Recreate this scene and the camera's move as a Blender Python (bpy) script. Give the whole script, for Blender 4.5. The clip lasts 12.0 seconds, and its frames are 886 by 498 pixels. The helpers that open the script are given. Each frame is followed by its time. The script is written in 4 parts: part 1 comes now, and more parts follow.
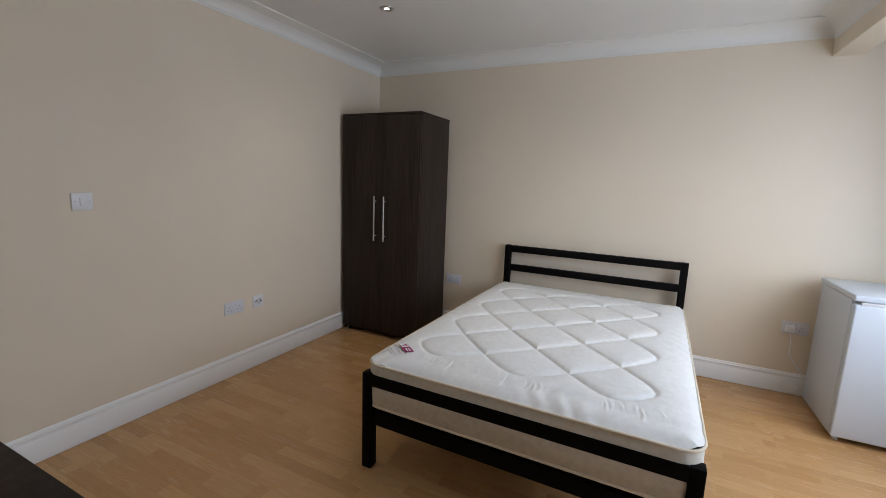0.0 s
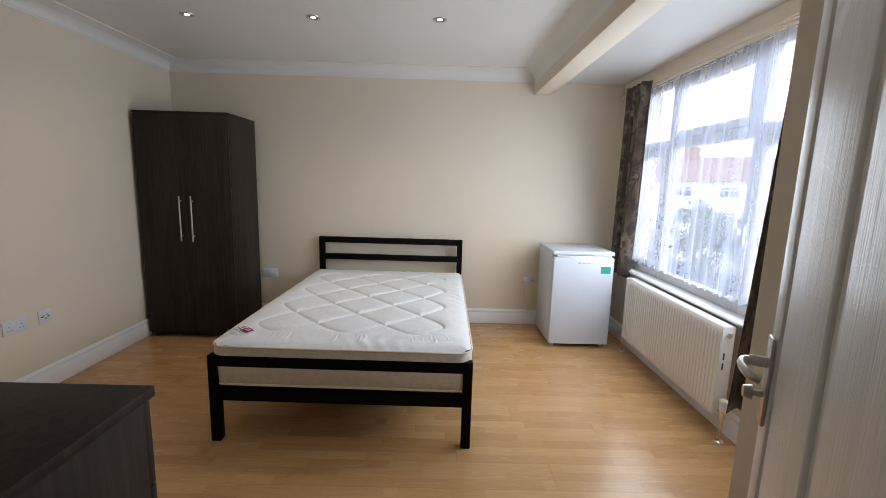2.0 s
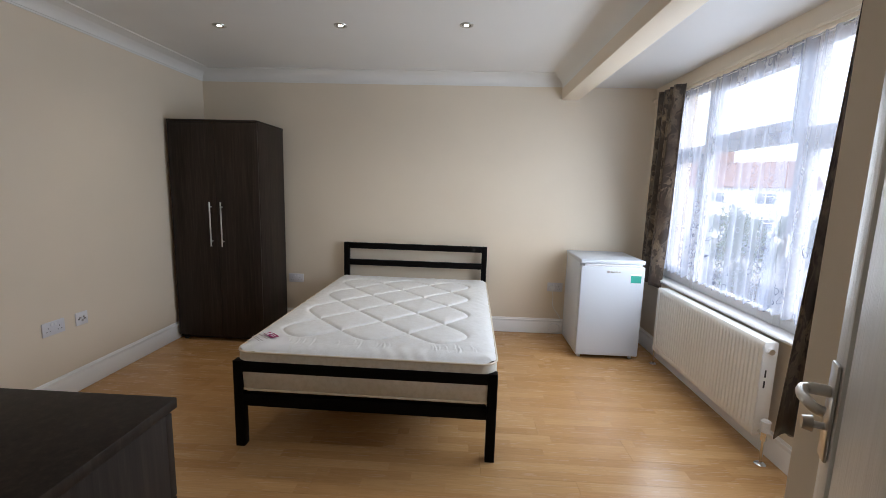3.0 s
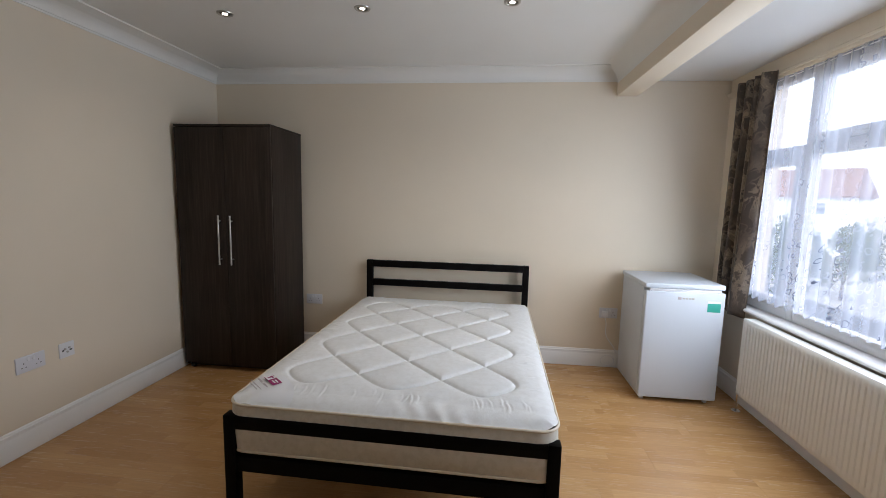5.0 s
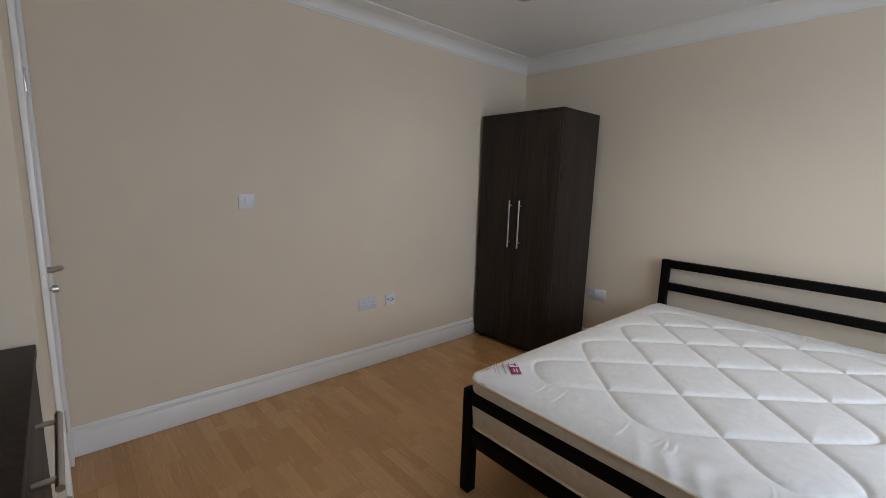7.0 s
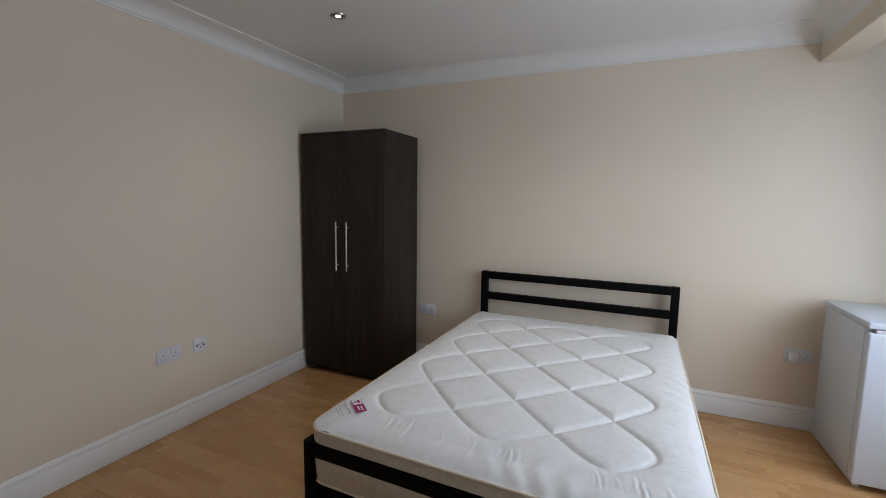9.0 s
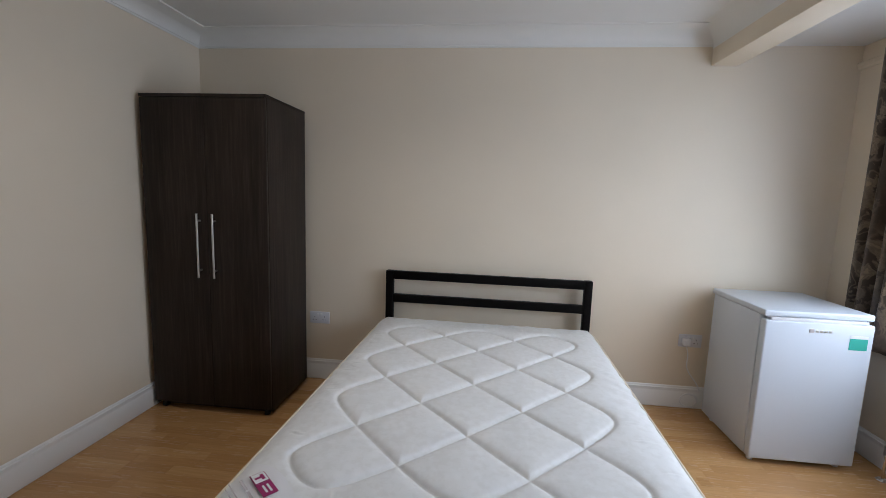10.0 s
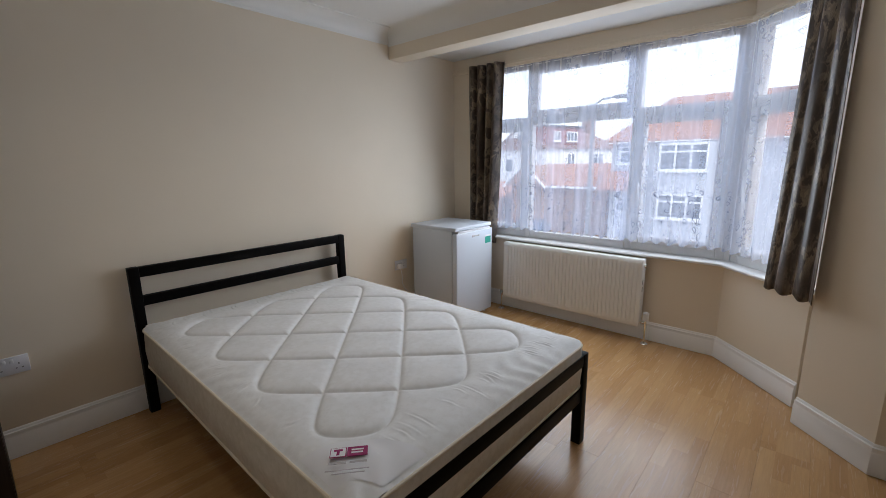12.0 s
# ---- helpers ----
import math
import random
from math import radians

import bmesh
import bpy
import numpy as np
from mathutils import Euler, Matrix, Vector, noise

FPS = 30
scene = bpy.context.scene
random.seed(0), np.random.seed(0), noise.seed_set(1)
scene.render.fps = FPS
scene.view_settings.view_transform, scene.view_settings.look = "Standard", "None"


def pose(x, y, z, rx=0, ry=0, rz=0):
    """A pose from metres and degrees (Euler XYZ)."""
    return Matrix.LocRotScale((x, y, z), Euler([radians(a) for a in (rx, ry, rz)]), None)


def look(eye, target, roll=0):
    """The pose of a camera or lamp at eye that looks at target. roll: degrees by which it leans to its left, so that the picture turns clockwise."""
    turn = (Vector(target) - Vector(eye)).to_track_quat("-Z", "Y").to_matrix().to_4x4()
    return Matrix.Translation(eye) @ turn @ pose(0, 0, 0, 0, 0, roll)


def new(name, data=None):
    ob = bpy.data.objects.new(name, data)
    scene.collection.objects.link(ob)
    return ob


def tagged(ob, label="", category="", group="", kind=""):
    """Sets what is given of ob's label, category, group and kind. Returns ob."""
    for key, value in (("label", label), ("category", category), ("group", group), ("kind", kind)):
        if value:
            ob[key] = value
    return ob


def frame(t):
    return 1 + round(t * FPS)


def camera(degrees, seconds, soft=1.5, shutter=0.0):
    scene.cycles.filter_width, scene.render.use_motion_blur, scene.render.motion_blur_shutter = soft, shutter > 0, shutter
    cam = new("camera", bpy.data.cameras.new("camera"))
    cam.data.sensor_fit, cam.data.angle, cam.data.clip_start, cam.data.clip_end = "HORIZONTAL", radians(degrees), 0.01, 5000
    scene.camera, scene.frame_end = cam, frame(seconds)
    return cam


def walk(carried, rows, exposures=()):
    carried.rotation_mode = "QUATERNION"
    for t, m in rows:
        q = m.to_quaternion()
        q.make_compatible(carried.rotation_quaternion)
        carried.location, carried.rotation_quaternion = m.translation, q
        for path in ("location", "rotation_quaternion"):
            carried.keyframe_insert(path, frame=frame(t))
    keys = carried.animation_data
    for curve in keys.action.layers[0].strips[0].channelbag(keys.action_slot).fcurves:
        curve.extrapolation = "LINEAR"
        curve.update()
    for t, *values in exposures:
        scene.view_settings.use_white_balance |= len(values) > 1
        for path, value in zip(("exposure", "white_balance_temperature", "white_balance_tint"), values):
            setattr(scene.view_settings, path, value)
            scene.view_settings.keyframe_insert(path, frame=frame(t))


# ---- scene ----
cam = camera(92.4, 12.0, 0.75)
PATH = [
    (0, (0.044, 0.059, 1.391), (-0.819, 1.835, 1.074), 2.1),
    (0.5, (0.031, -0.209, 1.397), (-0.403, 1.716, 1.074), 0.7),
    (1, (0.057, -0.366, 1.409), (-0.026, 1.603, 1.072), 2.1),
    (1.5, (0.101, -0.453, 1.42), (0.14, 1.52, 1.096), 1.6),
    (2, (0.099, -0.517, 1.419), (0.118, 1.458, 1.106), 1.6),
    (2.5, (0.11, -0.541, 1.423), (0.063, 1.435, 1.117), 1.1),
    (3, (0.09, -0.477, 1.426), (-0.002, 1.5, 1.135), 1.6),
    (3.2, (0.081, -0.442, 1.419), (-0.018, 1.536, 1.145), 1.4),
    (4.8, (-0.026, -0.094, 1.406), (-0.092, 1.89, 1.168), 0.6),
    (5, (-0.009, 0.016, 1.422), (-0.226, 1.989, 1.178), 1.3),
    (5.5, (-0.04, 0.226, 1.403), (-0.588, 2.131, 1.136), 1.0),
    (6, (0.02, 0.321, 1.404), (-0.927, 2.059, 1.111), 4.0),
    (6.5, (0.103, 0.328, 1.394), (-1.268, 1.745, 1.059), 2.8),
    (6.7, (0.107, 0.336, 1.375), (-1.363, 1.654, 1.054), 1.7),
    (8.5, (0.141, 0.356, 1.401), (-0.935, 2.026, 1.173), 1.3),
    (9, (0.013, 0.397, 1.413), (-0.796, 2.213, 1.188), 0.8),
    (9.5, (-0.185, 0.554, 1.381), (-0.65, 2.487, 1.16), 1.6),
    (10, (-0.375, 0.731, 1.402), (-0.583, 2.703, 1.146), 1.9),
    (10.5, (-0.685, 0.846, 1.394), (-0.405, 2.802, 1.086), -0.8),
    (11, (-1.01, 0.822, 1.387), (-0.244, 2.633, 1.018), -0.7),
    (11.5, (-1.302, 0.812, 1.413), (-0.136, 2.388, 1.021), 0.2),
    (12, (-1.627, 0.834, 1.409), (-0.152, 2.123, 1.006), -0.8),
]
walk(cam, [(t, look(eye, target, roll)) for t, eye, target, roll in PATH],
     [(0, 1.01, 6330, 11), (0.5, 0.74, 6330, 11), (1, 0.58, 6330, 11), (1.5, 1.00, 6450, 11), (2, 1.01, 6500, 11), (2.5, 0.98, 6500, 11), (3, 0.95, 6500, 11), (5, 0.87, 6500, 11), (5.5, 1.05, 6480, 11), (6, 1.05, 6450, 11), (6.5, 0.93, 6400, 11), (8.5, 0.85, 6250, 11), (9, 0.78, 6200, 11), (9.5, 0.78, 6150, 11), (10, 0.84, 6150, 11), (10.5, 0.56, 6250, 11), (11, 0.54, 6300, 11), (11.5, 0.51, 6400, 11), (12, 0.49, 6450, 11)])

# ---- daylight, sun and exposure ----
world = bpy.data.worlds.new("overcast_sky")
scene.world = world
world.use_nodes = True
wn = world.node_tree
sky = wn.nodes.new("ShaderNodeTexSky")
sky.sky_type = "NISHITA"
sky.sun_disc = False
sky.sun_elevation = radians(42)
sky.sun_rotation = radians(140)
sky.air_density, sky.dust_density = 1.0, 4.0
back = wn.nodes["Background"]
back.inputs["Strength"].default_value = 0.132
# a thin white cloud layer over the clear sky
cloud = wn.nodes.new("ShaderNodeMix")
cloud.data_type = "RGBA"
cloud.inputs[0].default_value = 0.72
cloud.inputs[7].default_value = (8.8, 9.7, 11.4, 1)
wn.links.new(sky.outputs["Color"], cloud.inputs[6])
wn.links.new(cloud.outputs[2], back.inputs["Color"])

sun_data = bpy.data.lights.new("sun", "SUN")
sun_data.energy, sun_data.angle, sun_data.color = 1.2, radians(15), (1.0, 0.96, 0.9)
sun = new("sun", sun_data)
sun.matrix_world = look((-10, -20, 25), (0, 0, 0))


def area(name, eye, target, sx, sy, power, color):
    data = bpy.data.lights.new(name, "AREA")
    data.shape, data.size, data.size_y, data.energy, data.color = "RECTANGLE", sx, sy, power, color
    ob = new(name, data)
    ob.matrix_world = look(eye, target)
    return ob


# the sky's light through the two faces of the bay window
area("window_light_front", (1.840, 2.31, 1.45), (-1.0, 2.31, 1.45), 2.08, 1.38, 7.6, (0.72, 0.855, 1.0))
area("window_light_inner", (1.610, 2.15, 1.34), (-1.0, 2.15, 0.52), 1.70, 1.10, 8.8, (0.83, 0.92, 1.0))
area("window_light_side", (1.622, 1.045, 1.48), (0.2, 2.467, 1.48), 0.56, 1.50, 1.1, (0.68, 0.84, 1.0))


# ---- materials ----
def material(name, color, rough=0.6, metal=0.0, spec=0.5):
    m = bpy.data.materials.new(name)
    m.use_nodes = True
    b = m.node_tree.nodes["Principled BSDF"]
    b.inputs["Base Color"].default_value = (*color, 1)
    b.inputs["Roughness"].default_value = rough
    b.inputs["Metallic"].default_value = metal
    b.inputs["Specular IOR Level"].default_value = spec
    return m


def node(m, kind, **inputs):
    n = m.node_tree.nodes.new(kind)
    for key, value in inputs.items():
        n.inputs[key.replace("_", " ")].default_value = value
    return n


def link(m, a, b):
    m.node_tree.links.new(a, b)


def principled(m):
    return m.node_tree.nodes["Principled BSDF"]


def coords(m, scale=(1, 1, 1), kind="Object"):
    t = node(m, "ShaderNodeTexCoord")
    p = node(m, "ShaderNodeMapping")
    p.inputs["Scale"].default_value = scale
    link(m, t.outputs[kind], p.inputs["Vector"])
    return p.outputs["Vector"]


def noise_of(m, vec, scale, detail=4.0, rough=0.55):
    n = node(m, "ShaderNodeTexNoise", Scale=scale, Detail=detail, Roughness=rough)
    link(m, vec, n.inputs["Vector"])
    return n.outputs["Fac"]


def ramp(m, fac, stops):
    r = node(m, "ShaderNodeValToRGB")
    e = r.color_ramp.elements
    while len(e) < len(stops):
        e.new(0.5)
    for el, (pos, col) in zip(e, stops):
        el.position, el.color = pos, (*col, 1)
    link(m, fac, r.inputs["Fac"])
    return r.outputs["Color"]


def mixed(m, fac, a, b, blend="MIX"):
    x = m.node_tree.nodes.new("ShaderNodeMix")
    x.data_type, x.blend_type = "RGBA", blend
    for sock, v in ((x.inputs[0], fac), (x.inputs[6], a), (x.inputs[7], b)):
        if isinstance(v, (int, float)):
            sock.default_value = v
        elif isinstance(v, tuple):
            sock.default_value = (*v, 1)
        else:
            link(m, v, sock)
    return x.outputs[2]


def bump(m, height, strength=0.2, distance=0.002):
    b = node(m, "ShaderNodeBump", Strength=strength, Distance=distance)
    link(m, height, b.inputs["Height"])
    link(m, b.outputs["Normal"], principled(m).inputs["Normal"])


def tint(m, color):
    link(m, color, principled(m).inputs["Base Color"])


def painted(name, color, rough, spread=0.03, grain=260, relief=0.08):
    """Paint with faint roller grain and a broad unevenness."""
    m = material(name, color, rough)
    v = coords(m)
    big = noise_of(m, v, 1.7, 3)
    dark = tuple(c * (1 - spread) for c in color)
    light = tuple(min(1, c * (1 + spread)) for c in color)
    tint(m, ramp(m, big, [(0.3, dark), (0.7, light)]))
    bump(m, noise_of(m, v, grain, 3), relief, 0.001)
    return m


WALL = painted("magnolia_paint", (0.795, 0.695, 0.560), 0.62, 0.02, 220, 0.12)
CEILING = painted("white_ceiling_paint", (0.80, 0.79, 0.77), 0.45, 0.015, 180, 0.1)
COVING = painted("white_coving_paint", (0.84, 0.83, 0.80), 0.5, 0.015, 120, 0.08)
GLOSS = painted("white_gloss_wood", (0.87, 0.86, 0.85), 0.28, 0.02, 60, 0.05)
UPVC = painted("white_upvc", (0.84, 0.85, 0.87), 0.25, 0.01, 20, 0.02)
# fridge white, with the blue cast of the window's daylight mixed into the colour
ENAMEL = painted("daylit_white_enamel", (0.61, 0.66, 0.735), 0.3, 0.012, 300, 0.05)
RADIATOR = painted("white_radiator_enamel", (0.82, 0.81, 0.78), 0.3, 0.015, 200, 0.03)
PLASTIC = painted("white_plastic", (0.80, 0.80, 0.82), 0.3, 0.01, 50, 0.02)
SOCKET_GREY = material("pale_grey_plastic", (0.72, 0.72, 0.76), 0.35)
SLOT = material("dark_slot", (0.03, 0.03, 0.03), 0.6)
BLACK_METAL = painted("black_powder_coat", (0.0065, 0.0055, 0.0055), 0.5, 0.15, 400, 0.12)
principled(BLACK_METAL).inputs["Specular IOR Level"].default_value = 0.05
STEEL = material("brushed_steel", (0.56, 0.54, 0.51), 0.3, 1.0)
CHROME = material("chrome", (0.75, 0.74, 0.72), 0.12, 1.0)
TEAL = material("teal_sticker", (0.03, 0.38, 0.30), 0.5)
LABEL_WHITE = material("white_label_cloth", (0.82, 0.82, 0.84), 0.75)
MAGENTA = material("magenta_print", (0.33, 0.02, 0.13), 0.7)
PRINT_GREY = material("grey_print", (0.52, 0.48, 0.50), 0.7)
REFLECTOR = material("dark_reflector", (0.16, 0.15, 0.14), 0.35, 0.7)
RUBBER = material("black_rubber", (0.02, 0.02, 0.02), 0.7)


def dark_wood():
    m = material("wenge_laminate", (0.03, 0.022, 0.018), 0.5, 0, 0.16)
    v = coords(m, (26, 26, 1.2))
    g = noise_of(m, v, 3.0, 8, 0.62)
    w = noise_of(m, coords(m, (3, 3, 0.35)), 2.2, 3)
    c = ramp(m, g, [(0.30, (0.0154, 0.0109, 0.0083)), (0.52, (0.0294, 0.0207, 0.0160)), (0.72, (0.0538, 0.0384, 0.0301))])
    tint(m, mixed(m, 0.35, c, ramp(m, w, [(0.3, (0.0179, 0.0141, 0.0115)), (0.7, (0.0538, 0.0397, 0.0320))])))
    bump(m, g, 0.15, 0.0008)
    return m


WENGE = dark_wood()


def floor_wood():
    m = material("oak_laminate", (0.42, 0.24, 0.10), 0.34)
    v = coords(m, (1, 1, 1), "Object")
    info = node(m, "ShaderNodeObjectInfo")
    # three strips across each board, broken into staggered lengths
    sep = node(m, "ShaderNodeSeparateXYZ")
    link(m, v, sep.inputs["Vector"])

    def calc(op, a, b):
        n = m.node_tree.nodes.new("ShaderNodeMath")
        n.operation = op
        for s, x in zip(n.inputs, (a, b)):
            if isinstance(x, (int, float)):
                s.default_value = x
            else:
                link(m, x, s)
        return n.outputs[0]

    row = calc("FLOOR", calc("DIVIDE", sep.outputs["Y"], 0.0643), 0)
    shift = calc("MULTIPLY", row, 0.173)
    col = calc("FLOOR", calc("DIVIDE", calc("ADD", sep.outputs["X"], shift), 0.41), 0)
    cell = node(m, "ShaderNodeCombineXYZ")
    link(m, row, cell.inputs["X"]), link(m, col, cell.inputs["Y"]), link(m, calc("MULTIPLY", info.outputs["Random"], 97.0), cell.inputs["Z"])
    white = node(m, "ShaderNodeTexWhiteNoise")
    link(m, cell.outputs["Vector"], white.inputs["Vector"])
    grainv = node(m, "ShaderNodeMapping")
    grainv.inputs["Scale"].default_value = (2.2, 34, 1)
    off = node(m, "ShaderNodeVectorMath")
    off.operation = "SCALE"
    link(m, white.outputs["Color"], off.inputs[0])
    off.inputs["Scale"].default_value = 30
    addv = node(m, "ShaderNodeVectorMath")
    link(m, v, addv.inputs[0]), link(m, off.outputs[0], addv.inputs[1])
    link(m, addv.outputs[0], grainv.inputs["Vector"])
    g = noise_of(m, grainv.outputs["Vector"], 2.6, 7, 0.6)
    base = ramp(m, white.outputs["Value"], [(0.0, (0.485, 0.268, 0.112)), (0.5, (0.545, 0.314, 0.137)), (1.0, (0.600, 0.360, 0.167))])
    fine = ramp(m, g, [(0.3, (0.84, 0.81, 0.76)), (0.6, (1.0, 1.0, 1.0)), (0.8, (1.04, 1.04, 1.03))])
    tint(m, mixed(m, 1.0, base, fine, "MULTIPLY"))
    r = ramp(m, g, [(0.3, (0.30, 0.30, 0.30)), (0.7, (0.20, 0.20, 0.20))])
    link(m, r, principled(m).inputs["Roughness"])
    bump(m, g, 0.06, 0.0006)
    return m


OAK = floor_wood()


def mattress_cloth(name, a, b):
    m = material(name, a, 0.8, 0, 0.25)
    v = coords(m)
    p = node(m, "ShaderNodeTexVoronoi", Scale=26.0)
    link(m, v, p.inputs["Vector"])
    n = noise_of(m, v, 38, 3)
    tint(m, mixed(m, 0.5, ramp(m, p.outputs["Distance"], [(0.1, a), (0.6, b)]), ramp(m, n, [(0.42, b), (0.52, a)])))
    bump(m, noise_of(m, v, 520, 3), 0.25, 0.001)
    return m


TICKING = mattress_cloth("damask_ticking", (0.85, 0.855, 0.86), (0.79, 0.79, 0.785))
BORDER = mattress_cloth("beige_border_cloth", (0.74, 0.70, 0.63), (0.66, 0.62, 0.54))
PIPING = material("cream_piping", (0.74, 0.66, 0.53), 0.7)


def damask():
    """Satin damask: gold leaves and curling stems on a dark brown ground."""
    m = material("brown_damask_curtain", (0.1, 0.07, 0.05), 0.48, 0, 0.5)
    v = coords(m, (1, 0.75, 1), "UV")
    warp = node(m, "ShaderNodeTexNoise", Scale=9.0, Detail=2.0)
    link(m, v, warp.inputs["Vector"])
    bent = mixed(m, 0.10, v, warp.outputs["Color"], "ADD")
    leaf = noise_of(m, bent, 15.0, 3, 0.6)
    petals = ramp(m, leaf, [(0.47, (0, 0, 0)), (0.53, (0.75, 0.75, 0.75)), (0.60, (0.45, 0.45, 0.45)), (0.66, (1, 1, 1))])
    stem = node(m, "ShaderNodeTexNoise", Scale=9.0, Detail=1.0)
    link(m, bent, stem.inputs["Vector"])
    curl = ramp(m, stem.outputs["Fac"], [(0.47, (0, 0, 0)), (0.50, (0.55, 0.55, 0.55)), (0.53, (0, 0, 0))])
    patch = ramp(m, noise_of(m, v, 4.5, 1), [(0.38, (0.10, 0.10, 0.10)), (0.58, (1, 1, 1))])
    mask = mixed(m, 1.0, mixed(m, 1.0, petals, curl, "LIGHTEN"), patch, "MULTIPLY")
    tint(m, mixed(m, mask, (0.058, 0.040, 0.029), (0.31, 0.235, 0.16)))
    link(m, ramp(m, mask, [(0.2, (0.40, 0.40, 0.40)), (0.8, (0.30, 0.30, 0.30))]), principled(m).inputs["Roughness"])
    bump(m, mixed(m, 0.5, noise_of(m, v, 300, 2), mask), 0.2, 0.001)
    return m


DAMASK = damask()


def lace():
    """Sheer voile: mostly see-through threads, denser where leaves and the hem are embroidered."""
    m = bpy.data.materials.new("lace_voile")
    m.use_nodes = True
    t = m.node_tree
    t.nodes.clear()
    out = t.nodes.new("ShaderNodeOutputMaterial")
    clear, cloth, thin, mix1, mix2 = (t.nodes.new(k) for k in ("ShaderNodeBsdfTransparent", "ShaderNodeBsdfDiffuse", "ShaderNodeBsdfTranslucent", "ShaderNodeMixShader", "ShaderNodeMixShader"))
    cloth.inputs["Color"].default_value = thin.inputs["Color"].default_value = (0.80, 0.84, 0.95, 1)
    mix1.inputs[0].default_value = 0.76
    link(m, cloth.outputs[0], mix1.inputs[1]), link(m, thin.outputs[0], mix1.inputs[2])
    v = coords(m, (1, 1, 1), "UV")
    sep = node(m, "ShaderNodeSeparateXYZ")
    link(m, v, sep.inputs["Vector"])
    warp = node(m, "ShaderNodeTexNoise", Scale=16.0, Detail=2.0)
    link(m, v, warp.inputs["Vector"])
    bent = mixed(m, 0.055, v, warp.outputs["Color"], "ADD")
    motif = node(m, "ShaderNodeTexVoronoi", Scale=17.0, Randomness=0.9)
    link(m, bent, motif.inputs["Vector"])
    ring = ramp(m, motif.outputs["Distance"], [(0.0, (0.7, 0.7, 0.7)), (0.07, (0, 0, 0)), (0.22, (0, 0, 0)), (0.27, (1, 1, 1)), (0.32, (1, 1, 1)), (0.38, (0, 0, 0))])
    small = node(m, "ShaderNodeTexVoronoi", Scale=27.0, Randomness=0.9)
    link(m, v, small.inputs["Vector"])
    dots = ramp(m, small.outputs["Distance"], [(0.0, (0, 0, 0)), (0.24, (0, 0, 0)), (0.30, (0.9, 0.9, 0.9)), (0.38, (0, 0, 0))])
    patch = ramp(m, noise_of(m, coords(m, (7.5, 2.2, 1), "UV"), 1.0, 1), [(0.42, (0, 0, 0)), (0.52, (1, 1, 1))])
    height = node(m, "ShaderNodeMath")
    height.operation = "DIVIDE"
    link(m, sep.outputs["Y"], height.inputs[0])
    height.inputs[1].default_value = 1.44
    hem = ramp(m, height.outputs[0], [(0.0, (1, 1, 1)), (0.09, (0.9, 0.9, 0.9)), (0.20, (0, 0, 0))])
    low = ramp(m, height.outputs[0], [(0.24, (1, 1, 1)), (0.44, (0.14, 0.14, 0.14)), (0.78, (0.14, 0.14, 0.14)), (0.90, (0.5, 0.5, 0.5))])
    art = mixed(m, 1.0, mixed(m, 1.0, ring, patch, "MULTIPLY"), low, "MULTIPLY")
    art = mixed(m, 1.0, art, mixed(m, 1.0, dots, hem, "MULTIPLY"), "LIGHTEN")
    pleat = ramp(m, noise_of(m, coords(m, (9, 0.22, 1), "UV"), 1.0, 1), [(0.36, (0.24, 0.24, 0.24)), (0.54, (0.31, 0.31, 0.31)), (0.70, (0.43, 0.43, 0.43))])
    cover = mixed(m, 1.0, pleat, mixed(m, 1.0, art, (0.6, 0.6, 0.6), "MULTIPLY"), "ADD")
    # motif threads go near-black: their backlit silhouette is put into the cloth colour
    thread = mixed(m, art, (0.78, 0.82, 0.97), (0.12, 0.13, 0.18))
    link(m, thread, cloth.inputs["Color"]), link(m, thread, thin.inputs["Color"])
    link(m, cover, mix2.inputs[0])
    link(m, clear.outputs[0], mix2.inputs[1]), link(m, mix1.outputs[0], mix2.inputs[2])
    link(m, mix2.outputs[0], out.inputs["Surface"])
    return m


LACE = lace()


def glass():
    m = bpy.data.materials.new("window_glass")
    m.use_nodes = True
    t = m.node_tree
    t.nodes.clear()
    out, clear, shine, mix = (t.nodes.new(k) for k in ("ShaderNodeOutputMaterial", "ShaderNodeBsdfTransparent", "ShaderNodeBsdfGlossy", "ShaderNodeMixShader"))
    shine.inputs["Roughness"].default_value = 0.02
    mix.inputs[0].default_value = 0.06
    link(m, clear.outputs[0], mix.inputs[1]), link(m, shine.outputs[0], mix.inputs[2])
    link(m, mix.outputs[0], out.inputs["Surface"])
    return m


GLASS = glass()


def lamp_glow():
    m = material("lit_bulb", (1, 1, 1), 0.4)
    principled(m).inputs["Emission Color"].default_value = (1.0, 0.93, 0.82, 1)
    principled(m).inputs["Emission Strength"].default_value = 5.0
    return m


BULB = lamp_glow()


# ---- building helpers ----
def box(bm, lo, hi, bevel=0.0, segments=2):
    """An upright block between two corners, its edges rounded."""
    lo, hi = Vector(lo), Vector(hi)
    made = bmesh.ops.create_cube(bm, size=1.0, matrix=Matrix.LocRotScale((lo + hi) / 2, None, hi - lo))
    if bevel:
        edges = list({e for v in made["verts"] for e in v.link_edges})
        bmesh.ops.bevel(bm, geom=edges, offset=bevel, segments=segments, profile=0.5, affect="EDGES")
    return bm


def block(lo, hi, bevel=0.0, segments=2):
    return box(bmesh.new(), lo, hi, bevel, segments)


